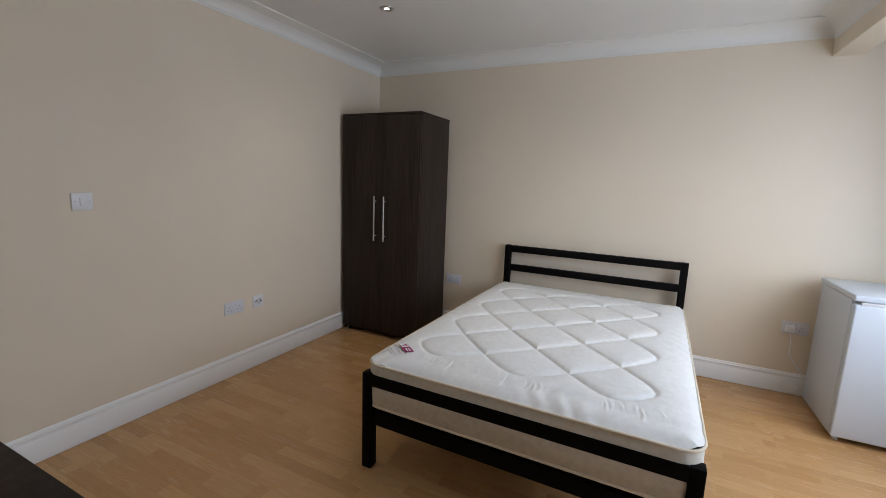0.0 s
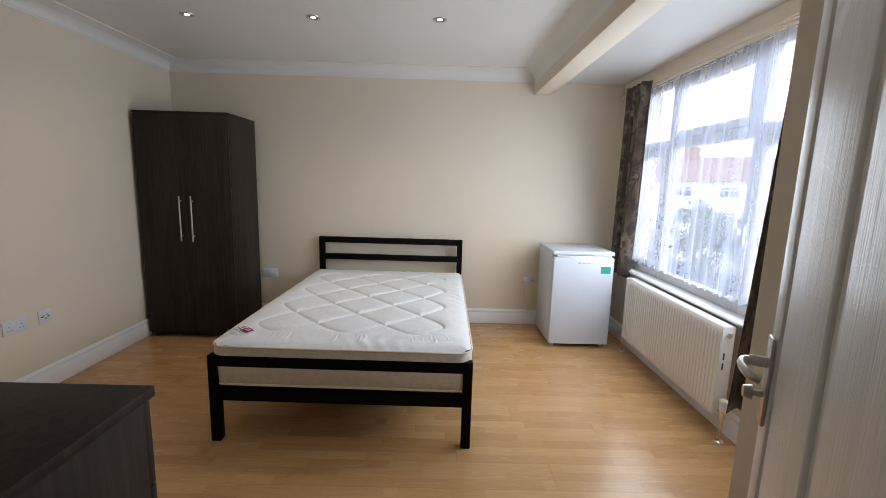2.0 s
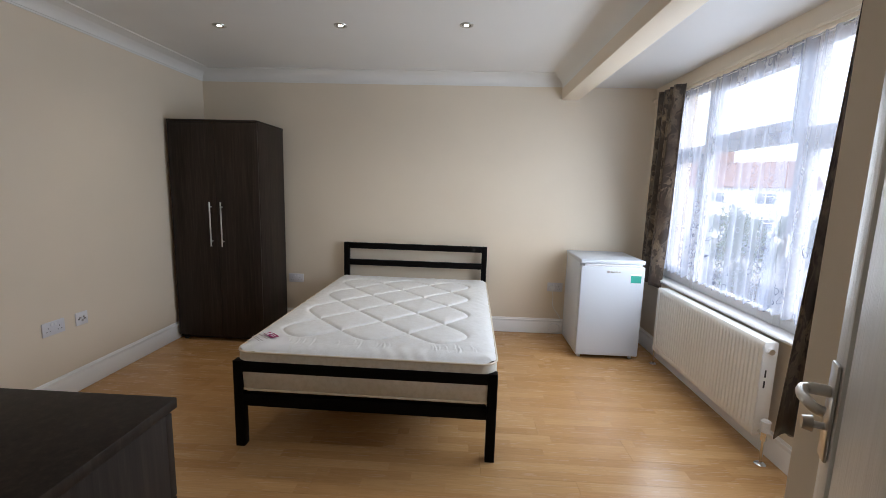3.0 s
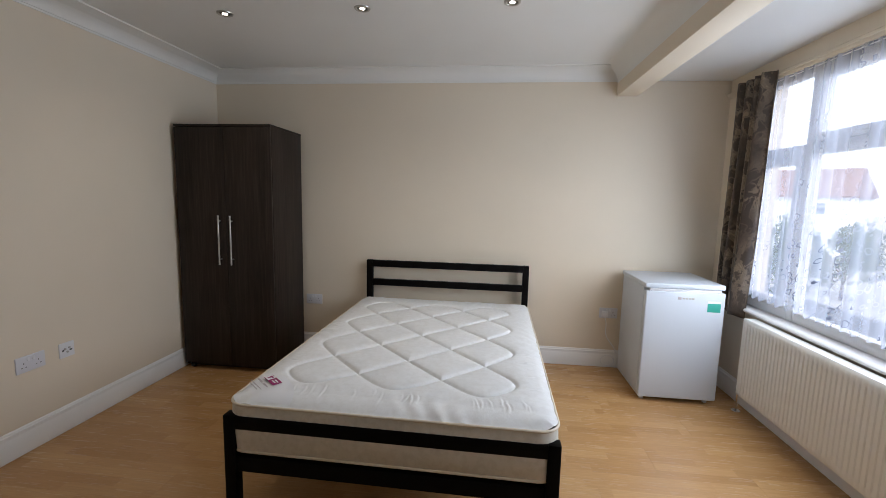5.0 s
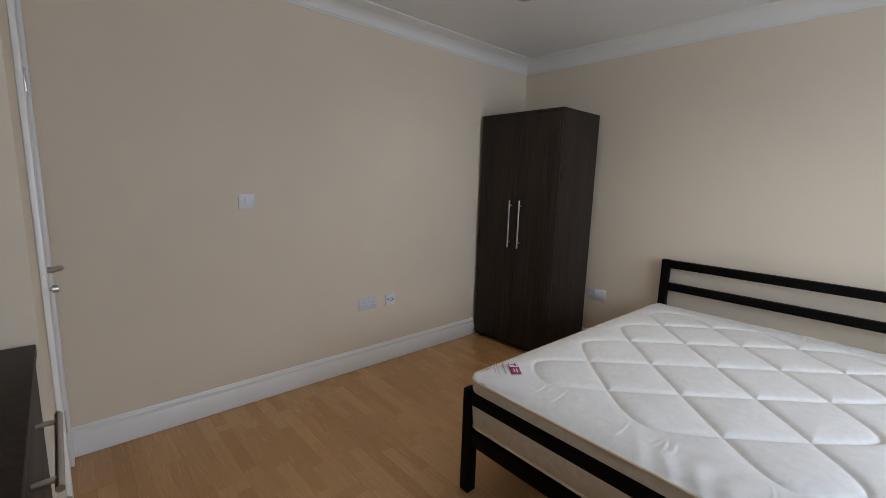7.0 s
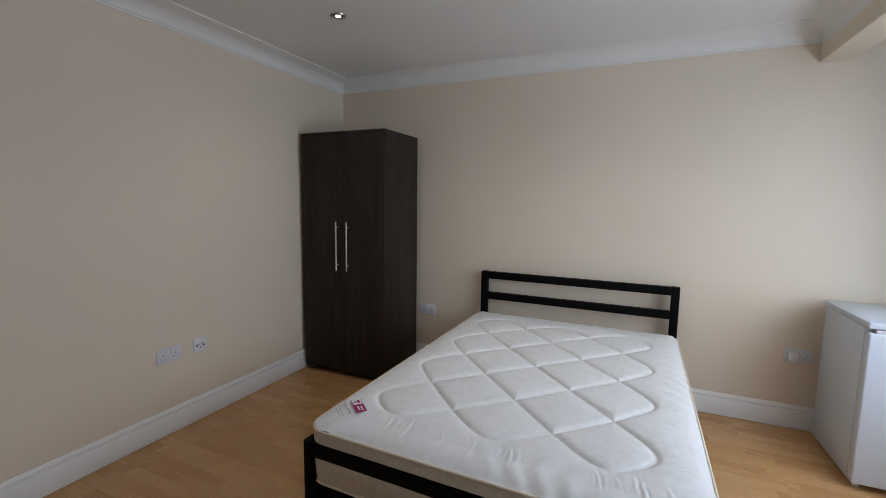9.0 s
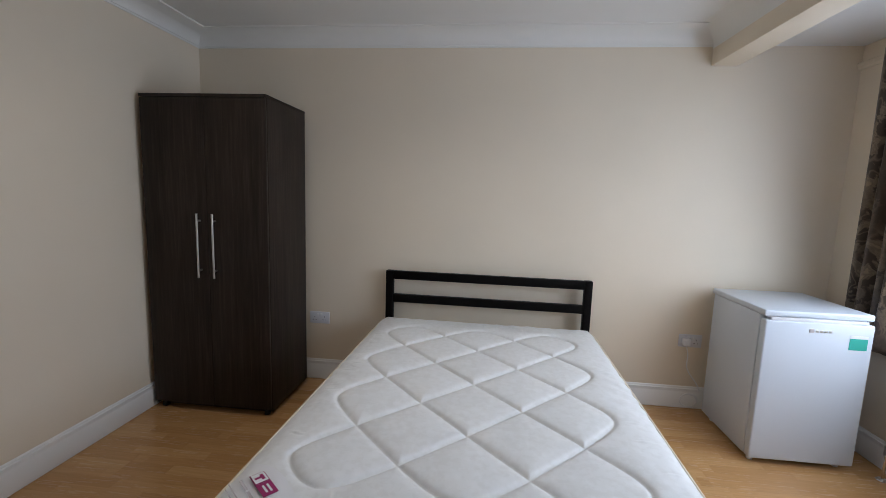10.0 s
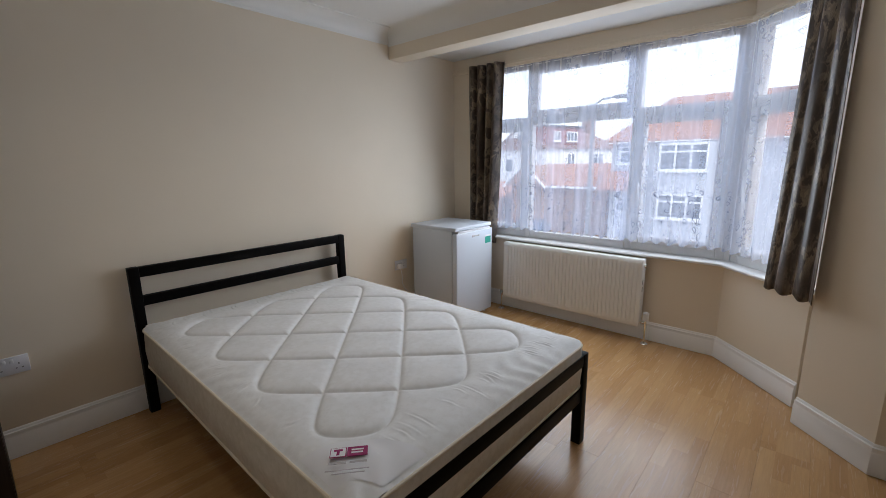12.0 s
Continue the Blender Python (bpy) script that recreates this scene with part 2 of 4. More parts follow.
def rod(bm, a, b, r, sides=14, r2=None):
    a, b = Vector(a), Vector(b)
    d = b - a
    m = Matrix.Translation((a + b) / 2) @ d.to_track_quat("Z", "Y").to_matrix().to_4x4()
    bmesh.ops.create_cone(bm, cap_ends=True, segments=sides, radius1=r, radius2=r if r2 is None else r2, depth=d.length, matrix=m)
    return bm


def tube(bm, points, r, sides=8):
    """A bent round bar through the points."""
    pts = [Vector(p) for p in points]
    rings = []
    for i, p in enumerate(pts):
        d = (pts[min(i + 1, len(pts) - 1)] - pts[max(i - 1, 0)]).normalized()
        q = d.to_track_quat("Z", "Y")
        rings.append([bm.verts.new(p + q @ Vector((r * math.cos(2 * math.pi * k / sides), r * math.sin(2 * math.pi * k / sides), 0))) for k in range(sides)])
    for a, b in zip(rings, rings[1:]):
        for k in range(sides):
            bm.faces.new((a[k], a[(k + 1) % sides], b[(k + 1) % sides], b[k]))
    bm.faces.new(rings[0][::-1]), bm.faces.new(rings[-1])
    return bm


def prism(bm, outline, z0, z1):
    """An upright solid over a plan outline."""
    lo = [bm.verts.new((x, y, z0)) for x, y in outline]
    hi = [bm.verts.new((x, y, z1)) for x, y in outline]
    n = len(outline)
    for i in range(n):
        bm.faces.new((lo[i], lo[(i + 1) % n], hi[(i + 1) % n], hi[i]))
    bm.faces.new(lo[::-1]), bm.faces.new(hi)
    bmesh.ops.recalc_face_normals(bm, faces=bm.faces)
    return bm


def sweep(bm, profile, path):
    """A profile (out, up) carried along a plan path (x, y), mitred; out is to the left of the way."""
    pts = [Vector((x, y)) for x, y in path]
    rings = []
    for i, p in enumerate(pts):
        d0 = (p - pts[i - 1]).normalized() if i else (pts[1] - p).normalized()
        d1 = (pts[i + 1] - p).normalized() if i < len(pts) - 1 else d0
        n0, n1 = Vector((-d0.y, d0.x)), Vector((-d1.y, d1.x))
        n = (n0 + n1).normalized()
        n = n / max(0.3, n.dot(n0))
        rings.append([bm.verts.new((p.x + n.x * o, p.y + n.y * o, u)) for o, u in profile])
    k = len(profile)
    for a, b in zip(rings, rings[1:]):
        for j in range(k):
            bm.faces.new((a[j], b[j], b[(j + 1) % k], a[(j + 1) % k]))
    bm.faces.new(rings[0]), bm.faces.new(rings[-1][::-1])
    bmesh.ops.recalc_face_normals(bm, faces=bm.faces)
    return bm


def smooth(me, angle=40):
    for p in me.polygons:
        p.use_smooth = True
    me.set_sharp_from_angle(angle=radians(angle))


def as_mesh(name, bm, mat, soft=True):
    me = bpy.data.meshes.new(name)
    bm.to_mesh(me)
    bm.free()
    me.materials.append(mat)
    if soft:
        smooth(me)
    return me


def part(name, bm, mat, parent, label=""):
    """One mesh under a thing or a part; places are in the thing's own frame."""
    ob = new(name, as_mesh(name, bm, mat))
    ob.parent = parent
    return tagged(ob, label)


def thing(name, m, label, category, group="", kind=""):
    ob = new(name)
    ob.empty_display_size = 0.1
    ob.matrix_world = m
    return tagged(ob, label, category, group, kind)


def structure(name, bm, mat, label, category):
    return tagged(new(name, as_mesh(name, bm, mat)), label, category, "", "structure")


# ---- the room ----
XL, YB, XW = -2.46, 3.67, 1.815          # left wall, bed wall, bay front
XR, BEAM = 0.890, 0.958                  # right wall by the entrance, the beam's inner face
TOP, BAYTOP = 2.46, 2.365
BOX_X, BOX_Y = -1.14, 0.29               # the boxed-in room with the closed door
NICHE_Y, NICHE_X = -0.13, -0.455
DOOR_Y = -0.56

structure("wall_west", block((XL - 0.15, -2.2, 0), (XL, YB + 0.15, TOP + 0.1)), WALL, "plain magnolia painted side wall", "wall")
structure("wall_north", block((XL, YB, 0), (XW + 0.22, YB + 0.15, TOP + 0.1)), WALL, "plain magnolia painted wall behind the bed", "wall")
bm = bmesh.new()
prism(bm, [(1.345, 0.755), (1.165, 0.772), (XR, 0.497), (XR, DOOR_Y - 0.10), (1.25, DOOR_Y - 0.10), (1.25, 0.42), (1.51, 0.62)], 0, TOP + 0.1)
structure("wall_east", bm, WALL, "magnolia painted pier and side wall beside the bay", "wall")
bm = prism(bmesh.new(), [(XW, YB), (XW, 1.245), (1.345, 0.781), (1.51, 0.62), (XW + 0.22, 1.15), (XW + 0.22, YB)], 0, 0.672)
box(bm, (XW, 3.36, 0.672), (XW + 0.22, YB, 2.265))
prism(bm, [(XW, YB), (XW, 1.245), (1.345, 0.781), (1.51, 0.62), (XW + 0.22, 1.15), (XW + 0.22, YB)], 2.265, TOP + 0.1)
structure("wall_bay", bm, WALL, "magnolia painted bay wall under and over the window", "wall")
bm = block((XL, BOX_Y - 0.1, 0), (-2.37, BOX_Y, TOP + 0.1))
box(bm, (-1.60, BOX_Y - 0.1, 0), (BOX_X, BOX_Y, TOP + 0.1))
box(bm, (-2.37, BOX_Y - 0.1, 2.03), (-1.60, BOX_Y, TOP + 0.1))
box(bm, (BOX_X - 0.1, NICHE_Y - 0.1, 0), (BOX_X, BOX_Y - 0.1, TOP + 0.1))
structure("wall_south_west", bm, WALL, "magnolia painted wall round the closed white door", "wall")
bm = block((BOX_X, NICHE_Y - 0.1, 0), (NICHE_X, NICHE_Y, TOP + 0.1))
box(bm, (NICHE_X - 0.1, DOOR_Y - 0.1, 0), (NICHE_X, NICHE_Y - 0.1, TOP + 0.1))
structure("wall_south", bm, WALL, "magnolia painted wall behind the chest of drawers", "wall")
bm = block((NICHE_X, DOOR_Y - 0.1, 0), (-0.42, DOOR_Y, TOP + 0.1))
box(bm, (0.43, DOOR_Y - 0.1, 0), (XR, DOOR_Y, TOP + 0.1))
box(bm, (-0.42, DOOR_Y - 0.1, 2.05), (0.43, DOOR_Y, TOP + 0.1))
structure("wall_entrance", bm, WALL, "magnolia painted wall round the entrance doorway", "wall")
bm = block((-1.2, -2.3, 0), (1.3, -2.2, TOP + 0.1))
box(bm, (-1.2, -2.2, 0), (-1.1, DOOR_Y - 0.1, TOP + 0.1))
box(bm, (1.2, -2.2, 0), (1.3, DOOR_Y - 0.1, TOP + 0.1))
box(bm, (-1.1, DOOR_Y - 0.2, 0), (NICHE_X - 0.1, DOOR_Y - 0.1, TOP + 0.1))
structure("wall_hall", bm, WALL, "plain magnolia hall walls outside the entrance", "wall")

structure("ceiling", block((XL - 0.1, -2.3, TOP), (XR + 0.28, YB + 0.1, TOP + 0.12)), CEILING, "smooth white painted ceiling", "ceiling")
bm = prism(bmesh.new(), [(1.10, YB), (1.05, 0.65), (1.165, 0.772), (1.345, 0.781), (XW, 1.245), (XW, YB)], BAYTOP, TOP + 0.08)
structure("ceiling_bay", bm, CEILING, "lower white ceiling over the bay", "ceiling")
bm = block((BEAM, 0.50, 2.25), (1.115, YB, TOP + 0.02), 0.004)
structure("beam", bm, WALL, "cream painted boxed beam across the bay", "beam")

# coving with small lips, on the two long walls and along the beam
cove = [(0.0, TOP), (0.0, TOP - 0.098), (0.006, TOP - 0.098), (0.008, TOP - 0.088)]
for k in range(9):
    a = math.pi / 2 * k / 8
    cove.append((0.012 + 0.115 * (1 - math.cos(a)), TOP - 0.086 + 0.078 * math.sin(a)))
cove += [(0.137, TOP - 0.008), (0.139, TOP)]
structure("coving", sweep(bmesh.new(), cove, [(BEAM, YB), (XL, YB), (XL, BOX_Y), (BOX_X, BOX_Y)]), COVING, "white concave plaster coving", "coving")
soft = [(-0.01, TOP + 0.01), (-0.01, TOP - 0.11)]
for k in range(13):
    a = math.pi / 2 * k / 12
    soft.append((0.15 * (1 - math.cos(a)), TOP - 0.11 + 0.112 * math.sin(a)))
structure("coving", sweep(bmesh.new(), soft, [(BEAM, 0.52), (BEAM, YB - 0.002)]), COVING, "white concave plaster coving along the beam", "coving")

# skirting boards with a moulded top
skirt = [(0, 0.003), (0.018, 0.003), (0.018, 0.108), (0.0155, 0.112), (0.0135, 0.121), (0.0145, 0.125), (0.0135, 0.136), (0.007, 0.140), (0.006, 0.148), (0.002, 0.152), (0, 0.152)]
for path in ([(XW, 1.245), (XW, YB), (XL, YB), (XL, BOX_Y)],
             [(XR, DOOR_Y), (XR, 0.497), (1.165, 0.772)], [(1.342, 0.778), (XW, 1.245)]):
    structure("baseboard", sweep(bmesh.new(), skirt, path), GLOSS, "white gloss moulded skirting board", "baseboard")

# ---- bay window ----
ux, uy = (1.345 - XW) / 0.6604, (0.781 - 1.245) / 0.6604


def window_frame(name, m, length, splits, sashes, label):
    """A glazed face: x along it, y outwards, z up; splits are the posts' places, sashes the opening lights."""
    z0, z1, zt = 0.70, 2.262, 1.752
    root = thing(name, m, label, "window", "", "structure")
    edges = [0.0, *splits, length]
    for x in edges:
        w = 0.055 if 0 < x < length else 0.06
        lo, hi = (x - w / 2, x + w / 2) if 0 < x < length else ((x, x + w) if x == 0 else (x - w, x))
        part("post", block((lo, 0, z0), (hi, 0.068, z1), 0.005), UPVC, root)
    for i, (a, b) in enumerate(zip(edges, edges[1:])):
        a2 = a + (0.06 if i == 0 else 0.0275)
        b2 = b - (0.06 if i == len(edges) - 2 else 0.0275)
        for name2, za, zb in (("bottom_rail", z0, z0 + 0.065), ("transom", zt - 0.034, zt + 0.034), ("top_rail", z1 - 0.065, z1)):
            part(name2, block((a2, 0.001, za), (b2, 0.067, zb), 0.005), UPVC, root)
        for zone, za, zb in ((0, z0 + 0.065, zt - 0.034), (1, zt + 0.034, z1 - 0.065)):
            g = 0.0
            if (i, zone) in sashes:
                g = 0.052
                sash = part("sash", block((a2, -0.012, za), (a2 + g, 0.05, zb), 0.006), UPVC, root)
                part("stile", block((b2 - g, -0.012, za), (b2, 0.05, zb), 0.006), UPVC, sash)
                part("rail", block((a2 + g, -0.0115, za), (b2 - g, 0.05, za + g), 0.006), UPVC, sash)
                part("rail", block((a2 + g, -0.0115, zb - g), (b2 - g, 0.05, zb), 0.006), UPVC, sash)
                if zone:
                    h = block(((a + b) / 2 - 0.055, -0.034, za + 0.012), ((a + b) / 2 + 0.055, -0.012, za + 0.030), 0.006)
                else:
                    h = block((a2 + 0.012, -0.03, 1.17), (a2 + 0.032, -0.012, 1.24), 0.006)
                    box(h, (a2 + 0.014, -0.046, 1.10), (a2 + 0.030, -0.028, 1.22), 0.006)
                part("window_handle", h, UPVC, sash)
            pane = part("pane", block((a2 + g, 0.03, za + g), (b2 - g, 0.034, zb - g)), GLASS, root)
            pane.visible_shadow = False
    return root


window_frame("window_1", pose(1.862, 3.36, 0, 0, 0, -90), 2.10, [0.53, 1.44], {(1, 1), (2, 0), (0, 0)},
             "white plastic bay window of three lights with top openers")
window_frame("window_2", Matrix.Translation((1.862 - 0.012, 1.225, 0)) @ pose(0, 0, 0, 0, 0, math.degrees(math.atan2(uy, ux))), 0.60, [], {(0, 0)},
             "white plastic angled side light of the bay window")
bm = prism(bmesh.new(), [(1.855, 1.262), (1.845, 1.228), (1.897, 1.175), (1.93, 1.19), (1.93, 1.262)], 0.70, 2.262)
structure("window_post", bm, UPVC, "white plastic corner post of the bay window", "window post")
sill = [(-0.075, 0.672), (0.040, 0.672), (0.050, 0.678), (0.052, 0.688), (0.046, 0.697), (0.036, 0.700), (-0.075, 0.700)]
structure("window_sill", sweep(bmesh.new(), sill, [(1.345, 0.781), (XW, 1.245), (XW, YB - 0.28)]), GLOSS, "white gloss window board with a rounded nose", "window sill")
rail = [(0, 2.226), (0.016, 2.226), (0.019, 2.232), (0.019, 2.244), (0.026, 2.247), (0.026, 2.262), (0.019, 2.267), (0, 2.267)]
structure("curtain_rail", sweep(bmesh.new(), rail, [(XR + 0.01, 0.507), (1.165, 0.772), (1.345, 0.781), (XW, 1.245), (XW, YB)]), WALL, "cream painted curtain batten over the window", "curtain rail")

# ---- doors ----


def door_leaf(root, w, h, t=0.04):
    """A boarded leaf: x from the hinge to the free edge, y through its thickness; tall raised fields between sunk grooves."""
    sw, thin, wide = 0.052, 0.014, 0.036
    field = (w - 2 * sw - 2 * thin - 2 * wide) / 3
    leaf = part("leaf", block((0.004, 0.009, 0.008), (w - 0.004, t - 0.009, h - 0.002)), WOODGRAIN, root)
    part("stile", block((0, 0, 0.006), (sw, t, h), 0.003), WOODGRAIN, leaf)
    part("stile", block((w - sw, 0, 0.006), (w, t, h), 0.003), WOODGRAIN, leaf)
    for z0, z1 in ((0.006, 0.20), (h - 0.10, h)):
        part("rail", block((sw, 0.0003, z0), (w - sw, t - 0.0003, z1), 0.003), WOODGRAIN, leaf)
    x = sw + thin
    for _ in range(3):
        part("panel", block((x, 0.0015, 0.22), (x + field, t - 0.0015, h - 0.12), 0.006, 3), WOODGRAIN, leaf)
        x += field + wide
    return leaf


def lever_set(root, x, y, z, out, along):
    """A long plate with a curled lever and a thumb turn; out is the side it stands on, along the lever's way."""
    h = part("door_handle", block((x - 0.018, min(y, y + out * 0.006), z - 0.098), (x + 0.018, max(y, y + out * 0.006), z + 0.07), 0.0025), STEEL, root, "brushed steel lever handle on a long plate")
    part("neck", rod(bmesh.new(), (x, y + out * 0.004, z + 0.02), (x, y + out * 0.034, z + 0.02), 0.010), STEEL, h)
    pts = [(x, y + out * 0.030, z + 0.02)]
    for k in range(9):
        a = k / 8
        pts.append((x + along * (0.006 + 0.050 * a), y + out * (0.042 + 0.005 * math.sin(a * 3)), z + 0.02 - 0.004 * a))
    for k in range(1, 6):
        a = math.pi * 0.5 * k / 5
        pts.append((x + along * (0.056 + 0.014 * math.sin(a)), y + out * (0.042 - 0.016 * (1 - math.cos(a))), z + 0.016 - 0.004 * a))
    part("lever", tube(bmesh.new(), pts, 0.0085, 10), STEEL, h)
    part("spindle", rod(bmesh.new(), (x, y + out * 0.004, z - 0.042), (x, y + out * 0.022, z - 0.042), 0.006), STEEL, h)
    part("thumb_turn", rod(bmesh.new(), (x, y + out * 0.022, z - 0.042), (x, y + out * 0.036, z - 0.042), 0.014, 14, 0.011), STEEL, h)


def woodgrain():
    """White paint over pressed timber grain: long cathedral figures with fine open pores."""
    m = material("white_woodgrain_paint", (0.82, 0.81, 0.79), 0.3)
    wide = noise_of(m, coords(m, (9, 9, 0.55)), 1.6, 2, 0.5)
    rings = noise_of(m, coords(m, (46, 46, 0.8)), 1.5, 4, 0.6)
    pores = noise_of(m, coords(m, (190, 190, 5)), 1.4, 5, 0.65)
    figure = mixed(m, 0.5, rings, pores)
    relief = mixed(m, 0.35, figure, wide)
    tint(m, ramp(m, relief, [(0.28, (0.70, 0.69, 0.66)), (0.55, (0.83, 0.82, 0.80))]))
    bump(m, relief, 0.9, 0.004)
    return m


WOODGRAIN = woodgrain()

# the entrance door stands wide open along the right wall; x of its frame runs from the hinge into the room
root = thing("door_1", pose(0.392, DOOR_Y + 0.088, 0.004, 0, 0, 62), "open white woodgrain panelled entrance door", "door", "", "structure")
door_leaf(root, 0.78, 1.99)
lever_set(root, 0.752, 0.041, 1.085, 1, -1)
lever_set(root, 0.752, -0.001, 1.085, -1, -1)
for z in (0.22, 1.72):
    part("hinge", rod(bmesh.new(), (-0.008, 0.0, z - 0.05), (-0.008, 0.0, z + 0.05), 0.006), CHROME, root)
bm = block((-0.42, DOOR_Y - 0.1, 0), (-0.39, DOOR_Y + 0.012, 2.05), 0.002)
box(bm, (0.40, DOOR_Y - 0.1, 0), (0.43, DOOR_Y + 0.012, 2.05), 0.002)
box(bm, (-0.39, DOOR_Y - 0.1, 2.02), (0.40, DOOR_Y + 0.012, 2.05), 0.002)
structure("door_frame", bm, GLOSS, "white gloss entrance door lining", "door frame")

# the closed door in the boxed-in corner
root = thing("door_2", pose(-2.345, BOX_Y - 0.041, 0.004), "closed white panelled door in the corner", "door", "", "structure")
door_leaf(root, 0.72, 1.99)
lever_set(root, 0.665, 0.041, 1.04, 1, -1)
for z in (0.24, 1.72):
    part("hinge", block((-0.016, 0.030, z - 0.05), (0.018, 0.046, z + 0.05), 0.003), STEEL, root)
bm = block((-2.37, BOX_Y - 0.1, 0), (-2.347, BOX_Y + 0.001, 2.03), 0.001)
box(bm, (-1.623, BOX_Y - 0.1, 0), (-1.60, BOX_Y + 0.001, 2.03), 0.001)
box(bm, (-2.347, BOX_Y - 0.1, 2.0), (-1.623, BOX_Y + 0.001, 2.03), 0.001)
box(bm, (-2.435, BOX_Y, 0), (-2.365, BOX_Y + 0.016, 2.10), 0.005)
box(bm, (-1.605, BOX_Y, 0), (-1.535, BOX_Y + 0.016, 2.10), 0.005)
box(bm, (-2.365, BOX_Y, 2.03), (-1.605, BOX_Y + 0.016, 2.10), 0.005)
structure("door_frame", bm, GLOSS, "white gloss door lining and architrave", "door frame")


# ---- bed and mattress ----
bed_at = pose(-0.405, 1.585, 0, 0, 0, -0.95)
bed = thing("bed_frame", bed_at, "black metal double bed frame with bar ends", "bed")
W, L = 0.698, 2.04
for x in (-W, W - 0.05):
    part("foot_post", block((x, 0, 0), (x + 0.05, 0.05, 0.487), 0.003), BLACK_METAL, bed)
    part("head_post", block((x, L - 0.05, 0), (x + 0.05, L, 0.862), 0.003), BLACK_METAL, bed)
for name, y, z0, z1 in (("foot_rail", 0.0, 0.427, 0.4865), ("foot_rail", 0.008, 0.232, 0.300), ("head_rail", L - 0.05, 0.805, 0.8615), ("head_rail", L - 0.045, 0.640, 0.695), ("head_rail", L - 0.045, 0.26, 0.31)):
    part(name, block((-W + 0.05, y + 0.001, z0), (W - 0.05, y + 0.04, z1), 0.003), BLACK_METAL, bed)
for x in (-W + 0.060, W - 0.090):
    part("side_rail", block((x, 0.05, 0.255), (x + 0.03, L - 0.05, 0.300), 0.003), BLACK_METAL, bed)
part("end_rail", block((-W + 0.05, 0.040, 0.314), (W - 0.05, 0.050, 0.334), 0.002), BLACK_METAL, bed)
part("centre_rail", block((-0.015, 0.05, 0.255), (0.015, L - 0.05, 0.288), 0.002), BLACK_METAL, bed)
part("centre_leg", block((-0.015, 1.0, 0), (0.015, 1.03, 0.255), 0.002), BLACK_METAL, bed)
for k in range(12):
    y = 0.10 + k * 0.16
    part("slat", block((-W + 0.060, y, 0.3005), (W - 0.060, y + 0.055, 0.3125), 0.002), BLACK_METAL, bed)


def tri(t):
    """A smooth zigzag between -1 and 1."""
    s = np.sin(2 * np.pi * t)
    return np.arcsin(s * 0.985) / np.arcsin(0.985)


def mattress_top(x, y, lines, hw, hl, creases=()):
    """Height of the quilted top over a place on it."""
    d = np.sqrt(((np.stack([x, y], 1)[:, None, :] - lines[None, :, :]) ** 2).sum(2)).min(1)
    inside = np.clip((0.63 - np.abs(x)) / 0.10, 0, 1) * np.clip((0.86 - np.abs(y)) / 0.10, 0, 1)
    puff = 0.009 * (1 - np.exp(-(d / 0.040) ** 1.3)) + 0.0115 * (1 - np.exp(-(d / 0.0085) ** 1.4)) - 0.010
    near = np.clip((np.abs(y) - 0.76) / 0.06, 0, 1)
    beside = np.clip((np.abs(x) - 0.55) / 0.05, 0, 1)
    pucker = 0.0022 * np.sin(x * 64 + np.sin(y * 21 + x * 5) * 2.2) * near * (0.5 + 0.5 * np.sin(x * 7.3)) + 0.0022 * np.sin(y * 55 + np.sin(x * 19 + y * 4) * 2.2) * beside * (0.5 + 0.5 * np.sin(y * 6.1 + 1))
    pucker = pucker + 0.0008 * np.sin(x * 17 + 3 * np.sin(y * 5.3)) * np.sin(y * 13 + 2 * np.sin(x * 4.1))
    edge = np.minimum(hw - np.abs(x), hl - np.abs(y))
    crown = -0.022 * np.exp(-(np.clip(edge, 0, 1) / 0.035) ** 1.3)
    for ax, ay, bx, by, deep in creases:
        dx, dy = bx - ax, by - ay
        run = dx * dx + dy * dy
        near_line = (np.abs(x - (ax + bx) / 2) < 0.1) & (np.abs(y - (ay + by) / 2) < 0.1)
        if near_line.any():
            px, py = x[near_line] - ax, y[near_line] - ay
            u = np.clip((px * dx + py * dy) / run, 0, 1)
            across = (px * dy - py * dx) / math.sqrt(run) + 0.006 * np.sin(u * 3.1)
            past = np.hypot(px - u * dx, py - u * dy)
            fade = np.sin(np.pi * np.clip(u, 0.02, 0.98)) ** 0.6
            pucker[near_line] += deep * fade * np.where(past < 0.02, np.exp(-((across - 0.006) / 0.007) ** 2) - 1.2 * np.exp(-(across / 0.0042) ** 2), 0)
    return puff * (0.35 + 0.65 * inside) + pucker + crown


